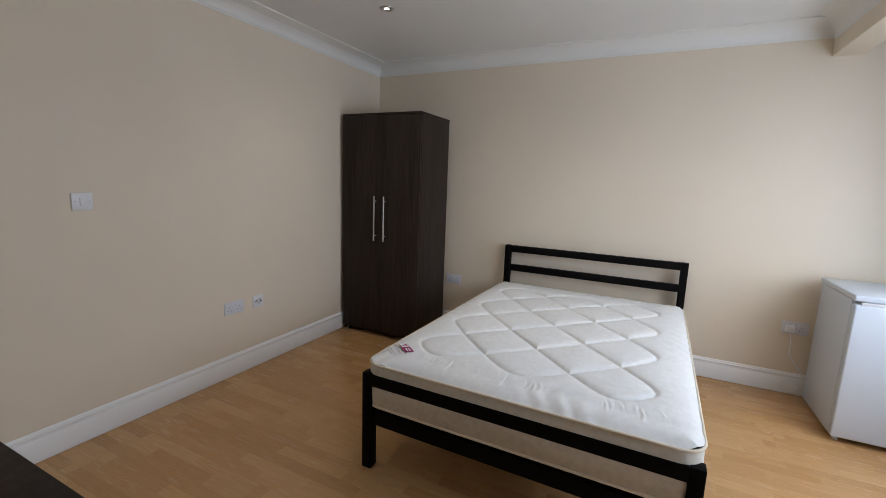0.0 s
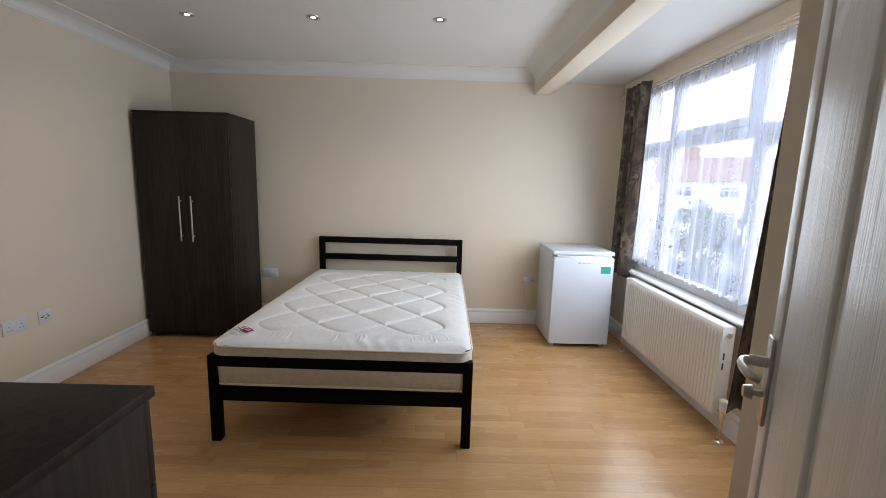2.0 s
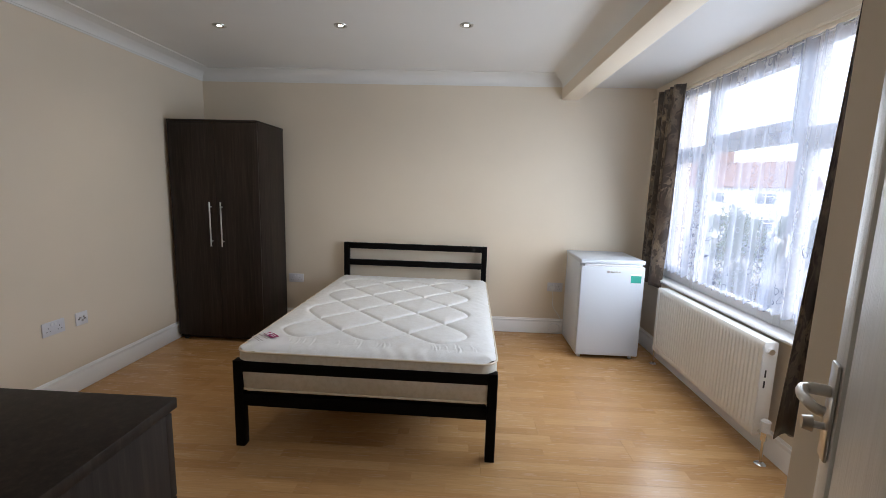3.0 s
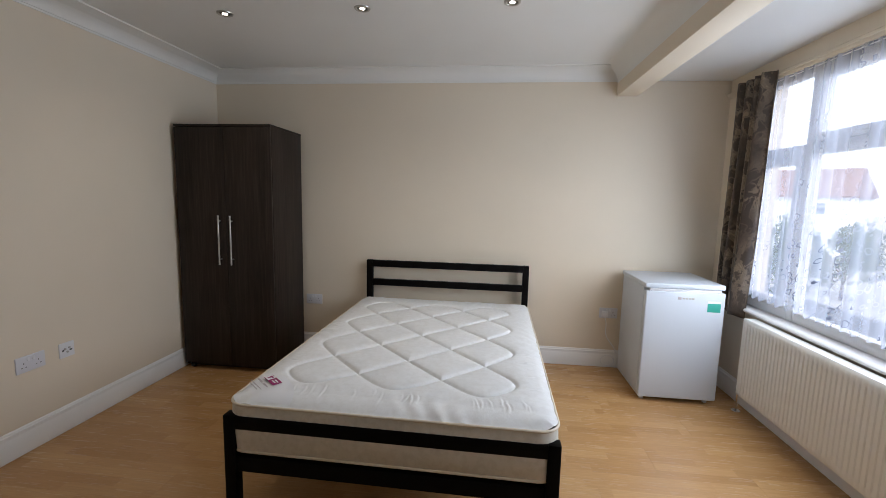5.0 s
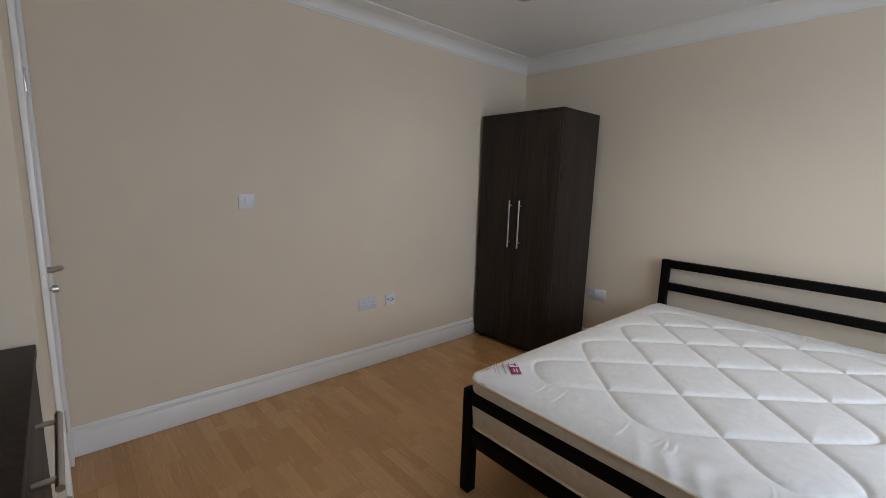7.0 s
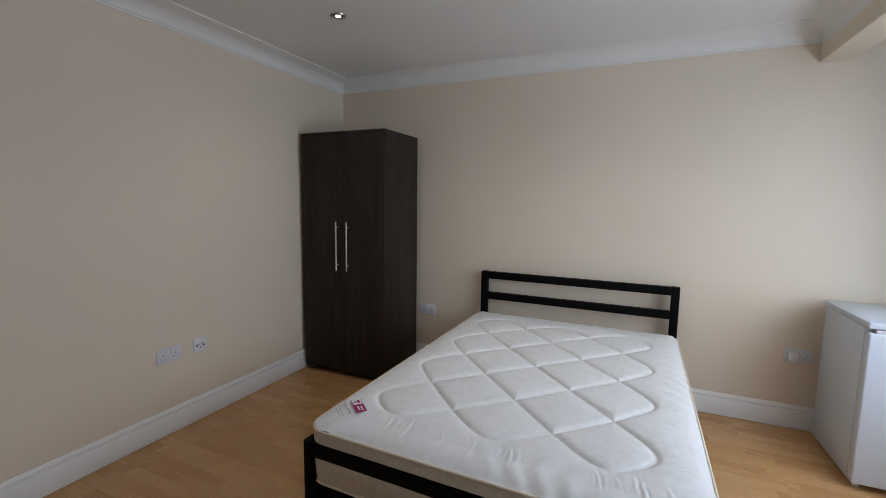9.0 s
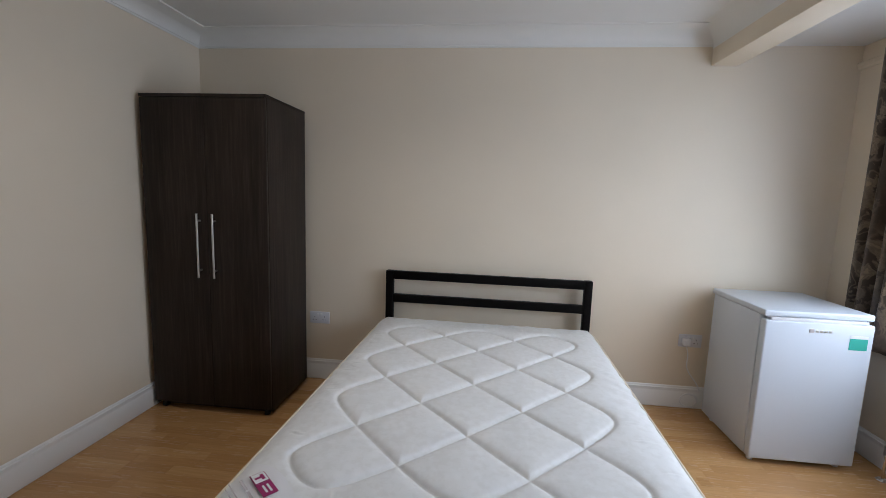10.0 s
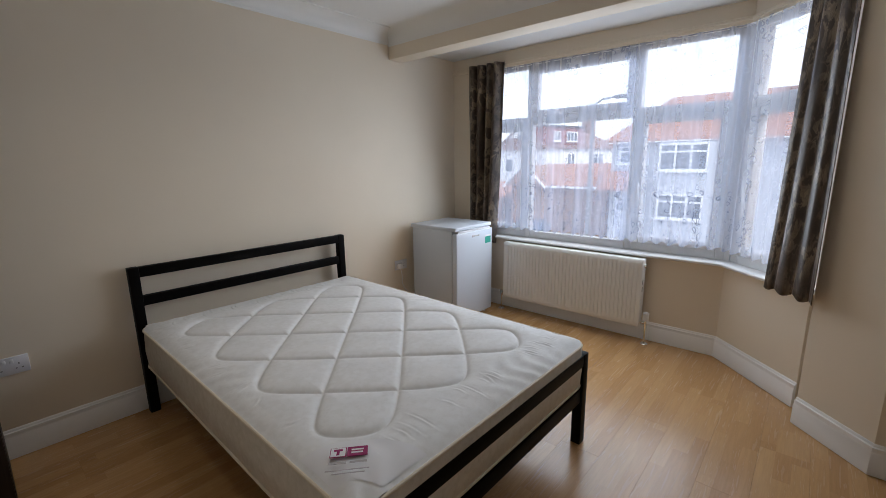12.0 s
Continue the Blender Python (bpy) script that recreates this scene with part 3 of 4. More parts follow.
def build_mattress():
    hw, hl, z0, z1 = 0.692, 0.970, 0.3135, 0.556
    root = thing("mattress", bed_at @ pose(0.0, 0.981, 0), "cream quilted mattress with beige border and piping", "mattress")
    tt = np.linspace(0, 1, 2600, endpoint=False)
    lines = np.stack([0.555 * tri(4 * tt) - 0.02, 0.76 * tri(3 * tt)], 1)
    rnd = random.Random(21)
    creases = []
    for end in (-1, 1):
        for _ in range(24):
            x = rnd.uniform(-0.60, 0.62)
            y = end * rnd.uniform(0.775, 0.82)
            creases.append((x, y, x + rnd.gauss(0.010, 0.008), y + end * rnd.uniform(0.05, 0.12), rnd.uniform(0.0010, 0.0030)))
        for _ in range(16):
            y = rnd.uniform(-0.8, 0.85)
            x = end * rnd.uniform(0.575, 0.60)
            creases.append((x, y, x + end * rnd.uniform(0.035, 0.075), y + rnd.gauss(0, 0.015), rnd.uniform(0.0008, 0.0025)))
    nx, ny, rc = 330, 460, 0.085
    xs, ys = np.linspace(-1, 1, nx), np.linspace(-1, 1, ny)
    gx, gy = np.meshgrid(xs * hw, ys * hl)
    # rounded plan corners
    ox, oy = np.abs(gx) - (hw - rc), np.abs(gy) - (hl - rc)
    far = np.sqrt(np.clip(ox, 0, 9) ** 2 + np.clip(oy, 0, 9) ** 2)
    reach = np.maximum(np.clip(ox, 0, 9), np.clip(oy, 0, 9))
    k = np.where((ox > 0) & (oy > 0), reach / np.maximum(far, 1e-6), 1.0)
    px = np.where((ox > 0) & (oy > 0), np.sign(gx) * (hw - rc + np.clip(ox, 0, 9) * k), gx)
    py = np.where((ox > 0) & (oy > 0), np.sign(gy) * (hl - rc + np.clip(oy, 0, 9) * k), gy)
    fx, fy = px.ravel(), py.ravel()
    h = np.concatenate([mattress_top(fx[i:i + 2000], fy[i:i + 2000], lines, hw, hl, creases) for i in range(0, len(fx), 2000)])
    me = bpy.data.meshes.new("quilted_top")
    idx = np.arange(nx * ny).reshape(ny, nx)
    quads = np.stack([idx[:-1, :-1], idx[:-1, 1:], idx[1:, 1:], idx[1:, :-1]], 2).reshape(-1, 4)
    me.from_pydata(np.stack([fx, fy, z1 + h], 1).tolist(), [], quads.tolist())
    me.materials.append(TICKING)
    smooth(me, 80)
    top = new("quilted_top", me)
    top.parent = root
    # border: a soft wall round the sides, closed below
    outline = []
    for cx, cy, a0 in ((hw - rc, hl - rc, 0), (-hw + rc, hl - rc, 90), (-hw + rc, -hl + rc, 180), (hw - rc, -hl + rc, 270)):
        for j in range(9):
            a = radians(a0 + j * 90 / 8)
            outline.append((cx + rc * math.cos(a), cy + rc * math.sin(a)))
    bm = bmesh.new()
    rings = []
    for f, z in ((0.985, z0), (1.004, z0 + 0.02), (1.010, z0 + 0.10), (1.004, z1 - 0.04), (1.0, z1 - 0.024)):
        rings.append([bm.verts.new((x * f, y * f, z)) for x, y in outline])
    for a, b in zip(rings, rings[1:]):
        for j in range(len(a)):
            bm.faces.new((a[j], a[(j + 1) % len(a)], b[(j + 1) % len(a)], b[j]))
    bm.faces.new(rings[0][::-1])
    part("border", bm, BORDER, root, "beige woven mattress border")
    for z, name in ((z1 - 0.022, "piping"), (z0 + 0.014, "piping")):
        pts = [(x * 1.004, y * 1.003, z) for x, y in outline]
        bm = bmesh.new()
        tube(bm, pts + pts[:1], 0.006, 8)
        part(name, bm, PIPING, root, "cream corded piping")
    # sewn corner label, a curved band that follows the top
    bm = bmesh.new()
    n = 22
    grid = []
    for i in range(n + 1):
        a = radians(1.5 + 87 * i / n)
        row = []
        for j in range(13):
            r = 0.105 + (0.268 + 0.014 * abs(math.cos(2 * a)) - 0.105) * j / 12
            x, y = max(-hw + r * math.cos(a), -hw + 0.016), max(-hl + r * math.sin(a), -hl + 0.016)
            z = z1 + 0.0018 + float(mattress_top(np.array([x]), np.array([y]), lines, hw, hl)[0])
            row.append(bm.verts.new((x, y, z)))
        grid.append(row)
    for ra, rb in zip(grid, grid[1:]):
        for j in range(12):
            bm.faces.new((ra[j], ra[j + 1], rb[j + 1], rb[j]))
    bmesh.ops.recalc_face_normals(bm, faces=bm.faces)
    tag = part("corner_label", bm, LABEL_WHITE, root, "white corner label with magenta print")
    zt = z1 + 0.0122
    turn = pose(-hw + 0.104, -hl + 0.163, zt, 0, 0, -40) @ Matrix.Scale(1.22, 4)
    for x0, x1, mat in ((-0.045, -0.006, MAGENTA), (-0.004, 0.045, MAGENTA)):
        o = part("logo", block((x0, 0.0, 0), (x1, 0.034, 0.0012)), mat, tag)
        o.matrix_basis = turn
    o = part("logo", block((-0.043, 0.002, 0.0012), (-0.008, 0.032, 0.002)), LABEL_WHITE, tag)
    o.matrix_basis = turn
    for a, b, c, d in ((-0.036, 0.020, -0.015, 0.027), (-0.029, 0.006, -0.022, 0.020)):
        o = part("logo", block((a, b, 0.002), (c, d, 0.0026)), MAGENTA, tag)
        o.matrix_basis = turn
    for k, (a, b) in enumerate(((0.006, 0.036), (0.006, 0.034))):
        o = part("print_line", block((a, 0.020 - 0.010 * k, 0.0012), (b, 0.025 - 0.010 * k, 0.0018)), LABEL_WHITE, tag)
        o.matrix_basis = turn
    for a, b in ((-0.046, -0.004), (0.004, 0.044)):
        o = part("print_line", block((a, -0.023, 0), (b, -0.017, 0.0008)), PRINT_GREY, tag)
        o.matrix_basis = turn
    for k, (a, b) in enumerate(((-0.05, 0.05), (-0.035, 0.04))):
        o = part("print_line", block((a, -0.046 - 0.011 * k, 0), (b, -0.0435 - 0.011 * k, 0.001)), PRINT_GREY, tag)
        o.matrix_basis = turn
    return root


build_mattress()

# ---- wardrobe ----
X0, X1, Y0, Y1, H = -2.424, -1.648, 3.070, 3.585, 1.925
w = thing("wardrobe", pose(0, 0, 0), "dark wenge two-door wardrobe with steel bar handles", "wardrobe")
for x in (X0 + 0.002, X1 - 0.018):
    part("side_panel", block((x, Y0 + 0.022, 0.03), (x + 0.016, Y1, H - 0.018), 0.0015), WENGE, w)
part("top_panel", block((X0, Y0 + 0.001, H - 0.018), (X1, Y1, H), 0.002), WENGE, w)
part("base_panel", block((X0 + 0.018, Y0 + 0.022, 0.06), (X1 - 0.018, Y1, 0.078)), WENGE, w)
part("back_panel", block((X0 + 0.018, Y1 - 0.006, 0.078), (X1 - 0.018, Y1 - 0.001, H - 0.018)), WENGE, w)
part("plinth", block((X0 + 0.018, Y0 + 0.05, 0.012), (X1 - 0.018, Y0 + 0.066, 0.06)), WENGE, w)
mid = -2.022
for a, b, hx in ((X0 + 0.004, mid - 0.0015, -2.070), (mid + 0.0015, X1 - 0.004, -1.973)):
    d = part("door", block((a, Y0, 0.050), (b, Y0 + 0.018, H - 0.022), 0.0015), WENGE, w)
    hb = part("handle", rod(bmesh.new(), (hx, Y0 - 0.030, 0.862), (hx, Y0 - 0.030, 1.242), 0.006), STEEL, d, "brushed steel bar handle")
    for z in (0.905, 1.20):
        part("standoff", rod(bmesh.new(), (hx, Y0 + 0.001, z), (hx, Y0 - 0.028, z), 0.005), STEEL, hb)
for x in (X0 + 0.03, X1 - 0.06):
    for y in (Y0 + 0.026, Y1 - 0.06):
        part("foot", block((x, y, 0), (x + 0.03, y + 0.03, 0.034), 0.003), RUBBER, w)

# ---- chest of drawers ----
X0, X1, Y0, Y1, H = -1.128, -0.464, -0.115, 0.285, 1.0
c = thing("chest_of_drawers", pose(0, 0, 0), "dark wenge chest of drawers against the wall", "chest of drawers")
part("top_panel", block((X0, Y0, H - 0.022), (X1, Y1, H), 0.002), WENGE, c)
for x in (X0 + 0.008, X1 - 0.026):
    part("side_panel", block((x, Y0 + 0.003, 0), (x + 0.018, Y1 - 0.024, H - 0.022), 0.001), WENGE, c)
part("back_panel", block((X0 + 0.026, Y0 + 0.003, 0.05), (X1 - 0.026, Y0 + 0.009, H - 0.022)), WENGE, c)
part("plinth", block((X0 + 0.026, Y1 - 0.05, 0), (X1 - 0.026, Y1 - 0.034, 0.06)), WENGE, c)
for k in range(5):
    z0 = 0.064 + k * 0.1815
    d = part("drawer", block((X0 + 0.010, Y1 - 0.022, z0), (X1 - 0.010, Y1 - 0.004, z0 + 0.1785), 0.0015), WENGE, c)
    zc = z0 + 0.125
    hb = part("handle", rod(bmesh.new(), (-0.93, Y1 + 0.028, zc), (-0.67, Y1 + 0.028, zc), 0.006), STEEL, d, "brushed steel bar handle")
    for x in (-0.90, -0.70):
        part("standoff", rod(bmesh.new(), (x, Y1 - 0.006, zc), (x, Y1 + 0.027, zc), 0.005), STEEL, hb)

# ---- fridge ----
X0, X1, Y0, Y1, H = 1.082, 1.608, 3.050, 3.590, 0.860
f = thing("fridge", pose(0, 0, 0), "small white under-counter fridge standing by the window", "fridge")
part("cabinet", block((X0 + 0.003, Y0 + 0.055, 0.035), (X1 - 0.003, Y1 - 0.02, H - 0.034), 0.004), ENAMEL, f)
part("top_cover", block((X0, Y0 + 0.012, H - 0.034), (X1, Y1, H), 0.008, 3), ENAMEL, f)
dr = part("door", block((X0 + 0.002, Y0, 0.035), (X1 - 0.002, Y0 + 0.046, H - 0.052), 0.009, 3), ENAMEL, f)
part("grip", block((X0 + 0.03, Y0 + 0.006, H - 0.052), (X1 - 0.03, Y0 + 0.042, H - 0.036), 0.003), SOCKET_GREY, dr, "grey recessed grip strip")
part("seal", block((X0 + 0.012, Y0 + 0.046, 0.045), (X1 - 0.012, Y0 + 0.0552, H - 0.06)), SOCKET_GREY, f, "grey rubber door seal")
part("sticker", block((X1 - 0.115, Y0 - 0.0012, H - 0.185), (X1 - 0.030, Y0 + 0.0002, H - 0.125)), TEAL, dr, "teal energy sticker")
part("sticker", block((X1 - 0.115, Y0 - 0.0012, H - 0.123), (X1 - 0.030, Y0 + 0.0002, H - 0.108)), LABEL_WHITE, dr)
part("badge", block((X0 + 0.215, Y0 - 0.003, H - 0.105), (X0 + 0.237, Y0 + 0.001, H - 0.085), 0.001), PRINT_GREY, dr)
for k in range(4):
    part("badge", block((X0 + 0.245 + 0.021 * k, Y0 - 0.0025, H - 0.102), (X0 + 0.260 + 0.021 * k, Y0 + 0.001, H - 0.090), 0.001), STEEL, dr)
for x in (X0 + 0.03, X1 - 0.06):
    for y in (Y0 + 0.06, Y1 - 0.08):
        part("foot", rod(bmesh.new(), (x + 0.015, y, 0), (x + 0.015, y, 0.036), 0.015), PLASTIC, f)

# ---- radiator ----
RX, RY0, RY1, RZ0, RZ1 = 1.690, 1.745, 2.975, 0.135, 0.660
r = thing("radiator", pose(0, 0, 0), "white ribbed panel radiator under the window", "radiator")
bm = bmesh.new()
n, prof = 37, []
pitch = (RY1 - RY0 - 0.05) / n
for k in range(n):
    y = RY0 + 0.025 + k * pitch
    prof += [(y, 0.006), (y + pitch * 0.16, 0.006), (y + pitch * 0.30, 0.0), (y + pitch * 0.70, 0.0), (y + pitch * 0.84, 0.006)]
prof = [(RY0, 0.004), (RY0 + 0.018, 0.003)] + prof + [(RY1 - 0.018, 0.003), (RY1, 0.004)]
levels = [(RZ0, 0.010, 0), (RZ0 + 0.012, 0.002, 0), (RZ0 + 0.035, 0.0, 0.3), (RZ0 + 0.05, 0.0, 1), (RZ1 - 0.05, 0.0, 1), (RZ1 - 0.035, 0.0, 0.3), (RZ1 - 0.012, 0.002, 0), (RZ1, 0.010, 0)]
rings = [[bm.verts.new((RX + o + dep * amt + 0.002 * (1 - amt), y, z)) for y, dep in prof] for z, o, amt in levels]
for a, b in zip(rings, rings[1:]):
    for k in range(len(a) - 1):
        bm.faces.new((a[k], b[k], b[k + 1], a[k + 1]))
bmesh.ops.recalc_face_normals(bm, faces=bm.faces)
bmesh.ops.solidify(bm, geom=bm.faces[:], thickness=0.004)
part("front_panel", bm, RADIATOR, r)
part("rear_panel", block((RX + 0.060, RY0 + 0.01, RZ0 + 0.01), (RX + 0.072, RY1 - 0.01, RZ1 - 0.012), 0.003), RADIATOR, r)
part("top_grille", block((RX + 0.008, RY0, RZ1 - 0.006), (RX + 0.074, RY1, RZ1 + 0.004), 0.002), RADIATOR, r)
for y in (RY0 - 0.004, RY1):
    s = part("side_panel", block((RX + 0.004, y, RZ0 + 0.012), (RX + 0.075, y + 0.004, RZ1 + 0.003), 0.001), RADIATOR, r)
    for z in (0.47, 0.41):
        part("slot", block((RX + 0.022, y - 0.0015, z), (RX + 0.030, y + 0.0055, z + 0.04)), SLOT, s)
part("bleed_plug", rod(bmesh.new(), (RX + 0.035, RY0 - 0.002, RZ1 - 0.045), (RX + 0.035, RY0 - 0.020, RZ1 - 0.045), 0.016, 8), CHROME, r)
part("bracket", block((RX + 0.07, 1.95, 0.25), (XW, 1.98, 0.60)), RADIATOR, r)
part("bracket", block((RX + 0.07, 2.74, 0.25), (XW, 2.77, 0.60)), RADIATOR, r)
for y, cap in ((RY0 - 0.045, True), (RY1 + 0.04, False)):
    s = 1 if cap else -1
    v = part("valve", rod(bmesh.new(), (RX + 0.035, y + s * 0.05, 0.165), (RX + 0.035, y, 0.165), 0.009), CHROME, r, "chrome radiator valve and pipe tail")
    part("pipe", rod(bmesh.new(), (RX + 0.035, y, 0.0), (RX + 0.035, y, 0.18), 0.0075), CHROME, v)
    part("nut", rod(bmesh.new(), (RX + 0.035, y, 0.135), (RX + 0.035, y, 0.185), 0.014, 6), CHROME, v)
    part("floor_collar", rod(bmesh.new(), (RX + 0.035, y, 0.0), (RX + 0.035, y, 0.008), 0.028, 20, 0.018), CHROME, v)
    if cap:
        part("valve_cap", rod(bmesh.new(), (RX + 0.035, y, 0.185), (RX + 0.035, y, 0.245), 0.021, 12, 0.024), PLASTIC, v, "white ribbed thermostatic cap")
        part("cap_ring", rod(bmesh.new(), (RX + 0.035, y, 0.245), (RX + 0.035, y, 0.252), 0.020, 12, 0.015), PLASTIC, v)

# ---- curtains ----


def cloth_sheet(name, top_path, low_path, z0, z1, folds, depth, mat, parent, thick=0.0, rows=40, cols=220, lean=0.0, seed=3, density=1.0):
    """A hung sheet between a rail path and a hem path, falling in folds."""
    def along(path, t):
        seg = [math.dist(a, b) for a, b in zip(path, path[1:])]
        want = t * sum(seg)
        for (a, b), s in zip(zip(path, path[1:]), seg):
            if want <= s + 1e-9:
                u = want / s
                d = (Vector(b) - Vector(a)).normalized()
                return Vector(a).lerp(Vector(b), u), Vector((-d.y, d.x))
            want -= s
        return Vector(path[-1]), Vector((-d.y, d.x))
    rnd = random.Random(seed)
    ph = [rnd.uniform(0, 6.28) for _ in range(4)]
    length = sum(math.dist(a, b) for a, b in zip(top_path, top_path[1:]))
    verts, faces, uvs = [], [], []
    for r_ in range(rows + 1):
        v = r_ / rows
        z = z1 + (z0 - z1) * v
        for c_ in range(cols + 1):
            u = c_ / cols
            pa, na = along(top_path, u)
            pb, nb = along(low_path, u)
            k = v ** 1.2
            p, n = pa.lerp(pb, k), na.lerp(nb, k).normalized()
            wob = math.sin(2 * math.pi * folds * u + ph[0] + 0.5 * math.sin(3 * v + ph[1])) + 0.45 * math.sin(2 * math.pi * folds * 0.43 * u + ph[2] + 1.2 * v) + 0.2 * math.sin(2 * math.pi * folds * 2.1 * u + ph[3] - v)
            amp = depth * (0.75 + 0.25 * v)
            off = n * wob * amp
            side = Vector((-n.y, n.x)) * 0.3 * amp * math.cos(2 * math.pi * folds * u + ph[0])
            hem = 0.012 * math.sin(2 * math.pi * folds * u + ph[1]) * v
            verts.append((p.x + off.x + side.x, p.y + off.y + side.y, z + hem))
            uvs.append((u * length * density, (1 - v) * (z1 - z0)))
    for r_ in range(rows):
        for c_ in range(cols):
            i = r_ * (cols + 1) + c_
            faces.append((i, i + 1, i + cols + 2, i + cols + 1))
    me = bpy.data.meshes.new(name)
    me.from_pydata(verts, [], faces)
    layer = me.uv_layers.new(name="cloth")
    for lp in me.loops:
        layer.data[lp.index].uv = uvs[lp.vertex_index]
    me.materials.append(mat)
    smooth(me, 80)
    ob = new(name, me)
    ob.parent = parent
    if thick:
        sol = ob.modifiers.new("thickness", "SOLIDIFY")
        sol.thickness = thick
    return ob


for top, low, z0, z1, seed, deep, folds in (([(1.748, 3.045), (1.748, 3.435)], [(1.735, 3.115), (1.745, 3.43)], 0.635, 2.300, 5, 0.036, 4.2),
                               ([(1.140, 0.773), (1.42, 0.950)], [(1.074, 0.768), (1.325, 0.985)], 0.690, 2.315, 8, 0.013, 3.0)):
    root = thing("curtain", pose(0, 0, 0), "brown and gold damask curtain drawn back in folds", "curtain", "damask curtains")
    cloth_sheet("cloth", top, low, z0, z1 - 0.03, folds, deep, DAMASK, root, 0.003, 44, 150, 0, seed, 2.4)

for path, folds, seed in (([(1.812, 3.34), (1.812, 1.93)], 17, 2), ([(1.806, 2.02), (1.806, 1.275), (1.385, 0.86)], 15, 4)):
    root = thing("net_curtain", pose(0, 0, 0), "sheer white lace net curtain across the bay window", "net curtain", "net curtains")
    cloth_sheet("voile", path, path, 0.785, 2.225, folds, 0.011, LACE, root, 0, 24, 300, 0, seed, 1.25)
    pts = [(x, y, 2.212) for x, y in path]
    part("wire", tube(bmesh.new(), pts, 0.003, 6), PLASTIC, root, "white stretched curtain wire")

# ---- downlights ----
for k, (x, y) in enumerate(((-1.60, 2.495), (-0.765, 2.475), (0.066, 2.445))):
    d = thing("downlight", pose(x, y, TOP), "lit recessed steel ceiling downlight", "ceiling light", "ceiling downlights")
    bm = bmesh.new()
    ringp = [(0.046, 0.0), (0.044, -0.005), (0.034, -0.006), (0.029, -0.001)]
    rings = [[bm.verts.new((rr * math.cos(2 * math.pi * j / 28), rr * math.sin(2 * math.pi * j / 28), zz)) for j in range(28)] for rr, zz in ringp]
    for a, b in zip(rings, rings[1:]):
        for j in range(28):
            bm.faces.new((a[j], a[(j + 1) % 28], b[(j + 1) % 28], b[j]))
    part("bezel", bm, STEEL, d, "brushed steel bezel")
    baffle = part("baffle", rod(bmesh.new(), (0, 0, -0.0022), (0, 0, -0.0004), 0.0285, 28), REFLECTOR, d, "dark reflector cup")
    part("bulb", rod(bmesh.new(), (0, 0, -0.0038), (0, 0, -0.0022), 0.0155, 20), BULB, baffle, "glowing lamp face")
    ld = bpy.data.lights.new("downlight_lamp", "SPOT")
    ld.energy, ld.color, ld.spot_size, ld.spot_blend, ld.shadow_soft_size = 5.0, (1.0, 0.93, 0.83), radians(140), 0.9, 0.03
    lo = new("downlight_lamp", ld)
    lo.matrix_world = look((x, y, TOP - 0.012), (x, y, 0))

# ---- sockets and switch ----


def plate(name, m, w, h, label, category, kind, group=""):
    """A wall plate: x across, z up, its back on the wall at y = 0, its face towards -y."""
    root = thing(name, m, label, category, group)
    part("faceplate", block((-w / 2, -0.009, -h / 2), (w / 2, 0, h / 2), 0.003), SOCKET_GREY if kind == "double" else PLASTIC, root)
    if kind == "double":
        for cx in (-w / 4, w / 4):
            for dx, dz, a, b in ((0, 0.014, 0.002, 0.004), (-0.011, -0.008, 0.0035, 0.002), (0.011, -0.008, 0.0035, 0.002)):
                part("pin_slot", block((cx + dx - a, -0.0098, dz - b - 0.008), (cx + dx + a, -0.0085, dz + b - 0.008)), SLOT, root)
            part("rocker", block((cx * 0.35 - 0.007, -0.0125, 0.014), (cx * 0.35 + 0.007, -0.008, 0.032), 0.001), PLASTIC, root)
    if kind == "switch":
        part("rocker", block((-0.012, -0.014, -0.020), (0.012, -0.008, 0.020), 0.002), PLASTIC, root)
        for cx in (-0.03, 0.03):
            part("screw", rod(bmesh.new(), (cx, -0.0086, 0), (cx, -0.0100, 0), 0.0035, 10), STEEL, root)
    if kind == "aerial":
        for cx, cz in ((-0.014, 0.008), (0.012, 0.010), (0.0, -0.012)):
            part("port", rod(bmesh.new(), (cx, -0.0086, cz), (cx, -0.014, cz), 0.006, 10), STEEL, root)
        part("port", block((-0.030, -0.0105, -0.004), (-0.018, -0.0085, 0.004)), SLOT, root)
        part("port", block((0.014, -0.0105, -0.008), (0.028, -0.0085, 0.000)), SLOT, root)
    return root


plate("light_switch", Matrix.Translation((XL, 1.152, 1.227)) @ pose(0, 0, 0, 0, 0, 90), 0.088, 0.086, "white single light switch on the wall", "light switch", "switch")
plate("socket", Matrix.Translation((XL, 1.962, 0.482)) @ pose(0, 0, 0, 0, 0, 90), 0.148, 0.088, "pale grey double power socket above the skirting", "socket", "double", "power sockets")
plate("aerial_socket", Matrix.Translation((XL, 2.160, 0.482)) @ pose(0, 0, 0, 0, 0, 90), 0.088, 0.088, "white aerial and phone socket on the wall", "wall socket", "aerial")
plate("socket", pose(-1.582, YB, 0.470), 0.148, 0.088, "pale grey double power socket beside the wardrobe", "socket", "double", "power sockets")
plate("socket", pose(1.012, YB, 0.475), 0.148, 0.088, "pale grey double power socket with fridge plug", "socket", "double", "power sockets")
pl = thing("plug", pose(0.978, YB - 0.0125, 0.470), "white fridge plug with its flex to the floor", "plug")
part("plug_body", block((-0.024, -0.034, -0.024), (0.024, 0, 0.026), 0.008, 3), PLASTIC, pl)
pts = []
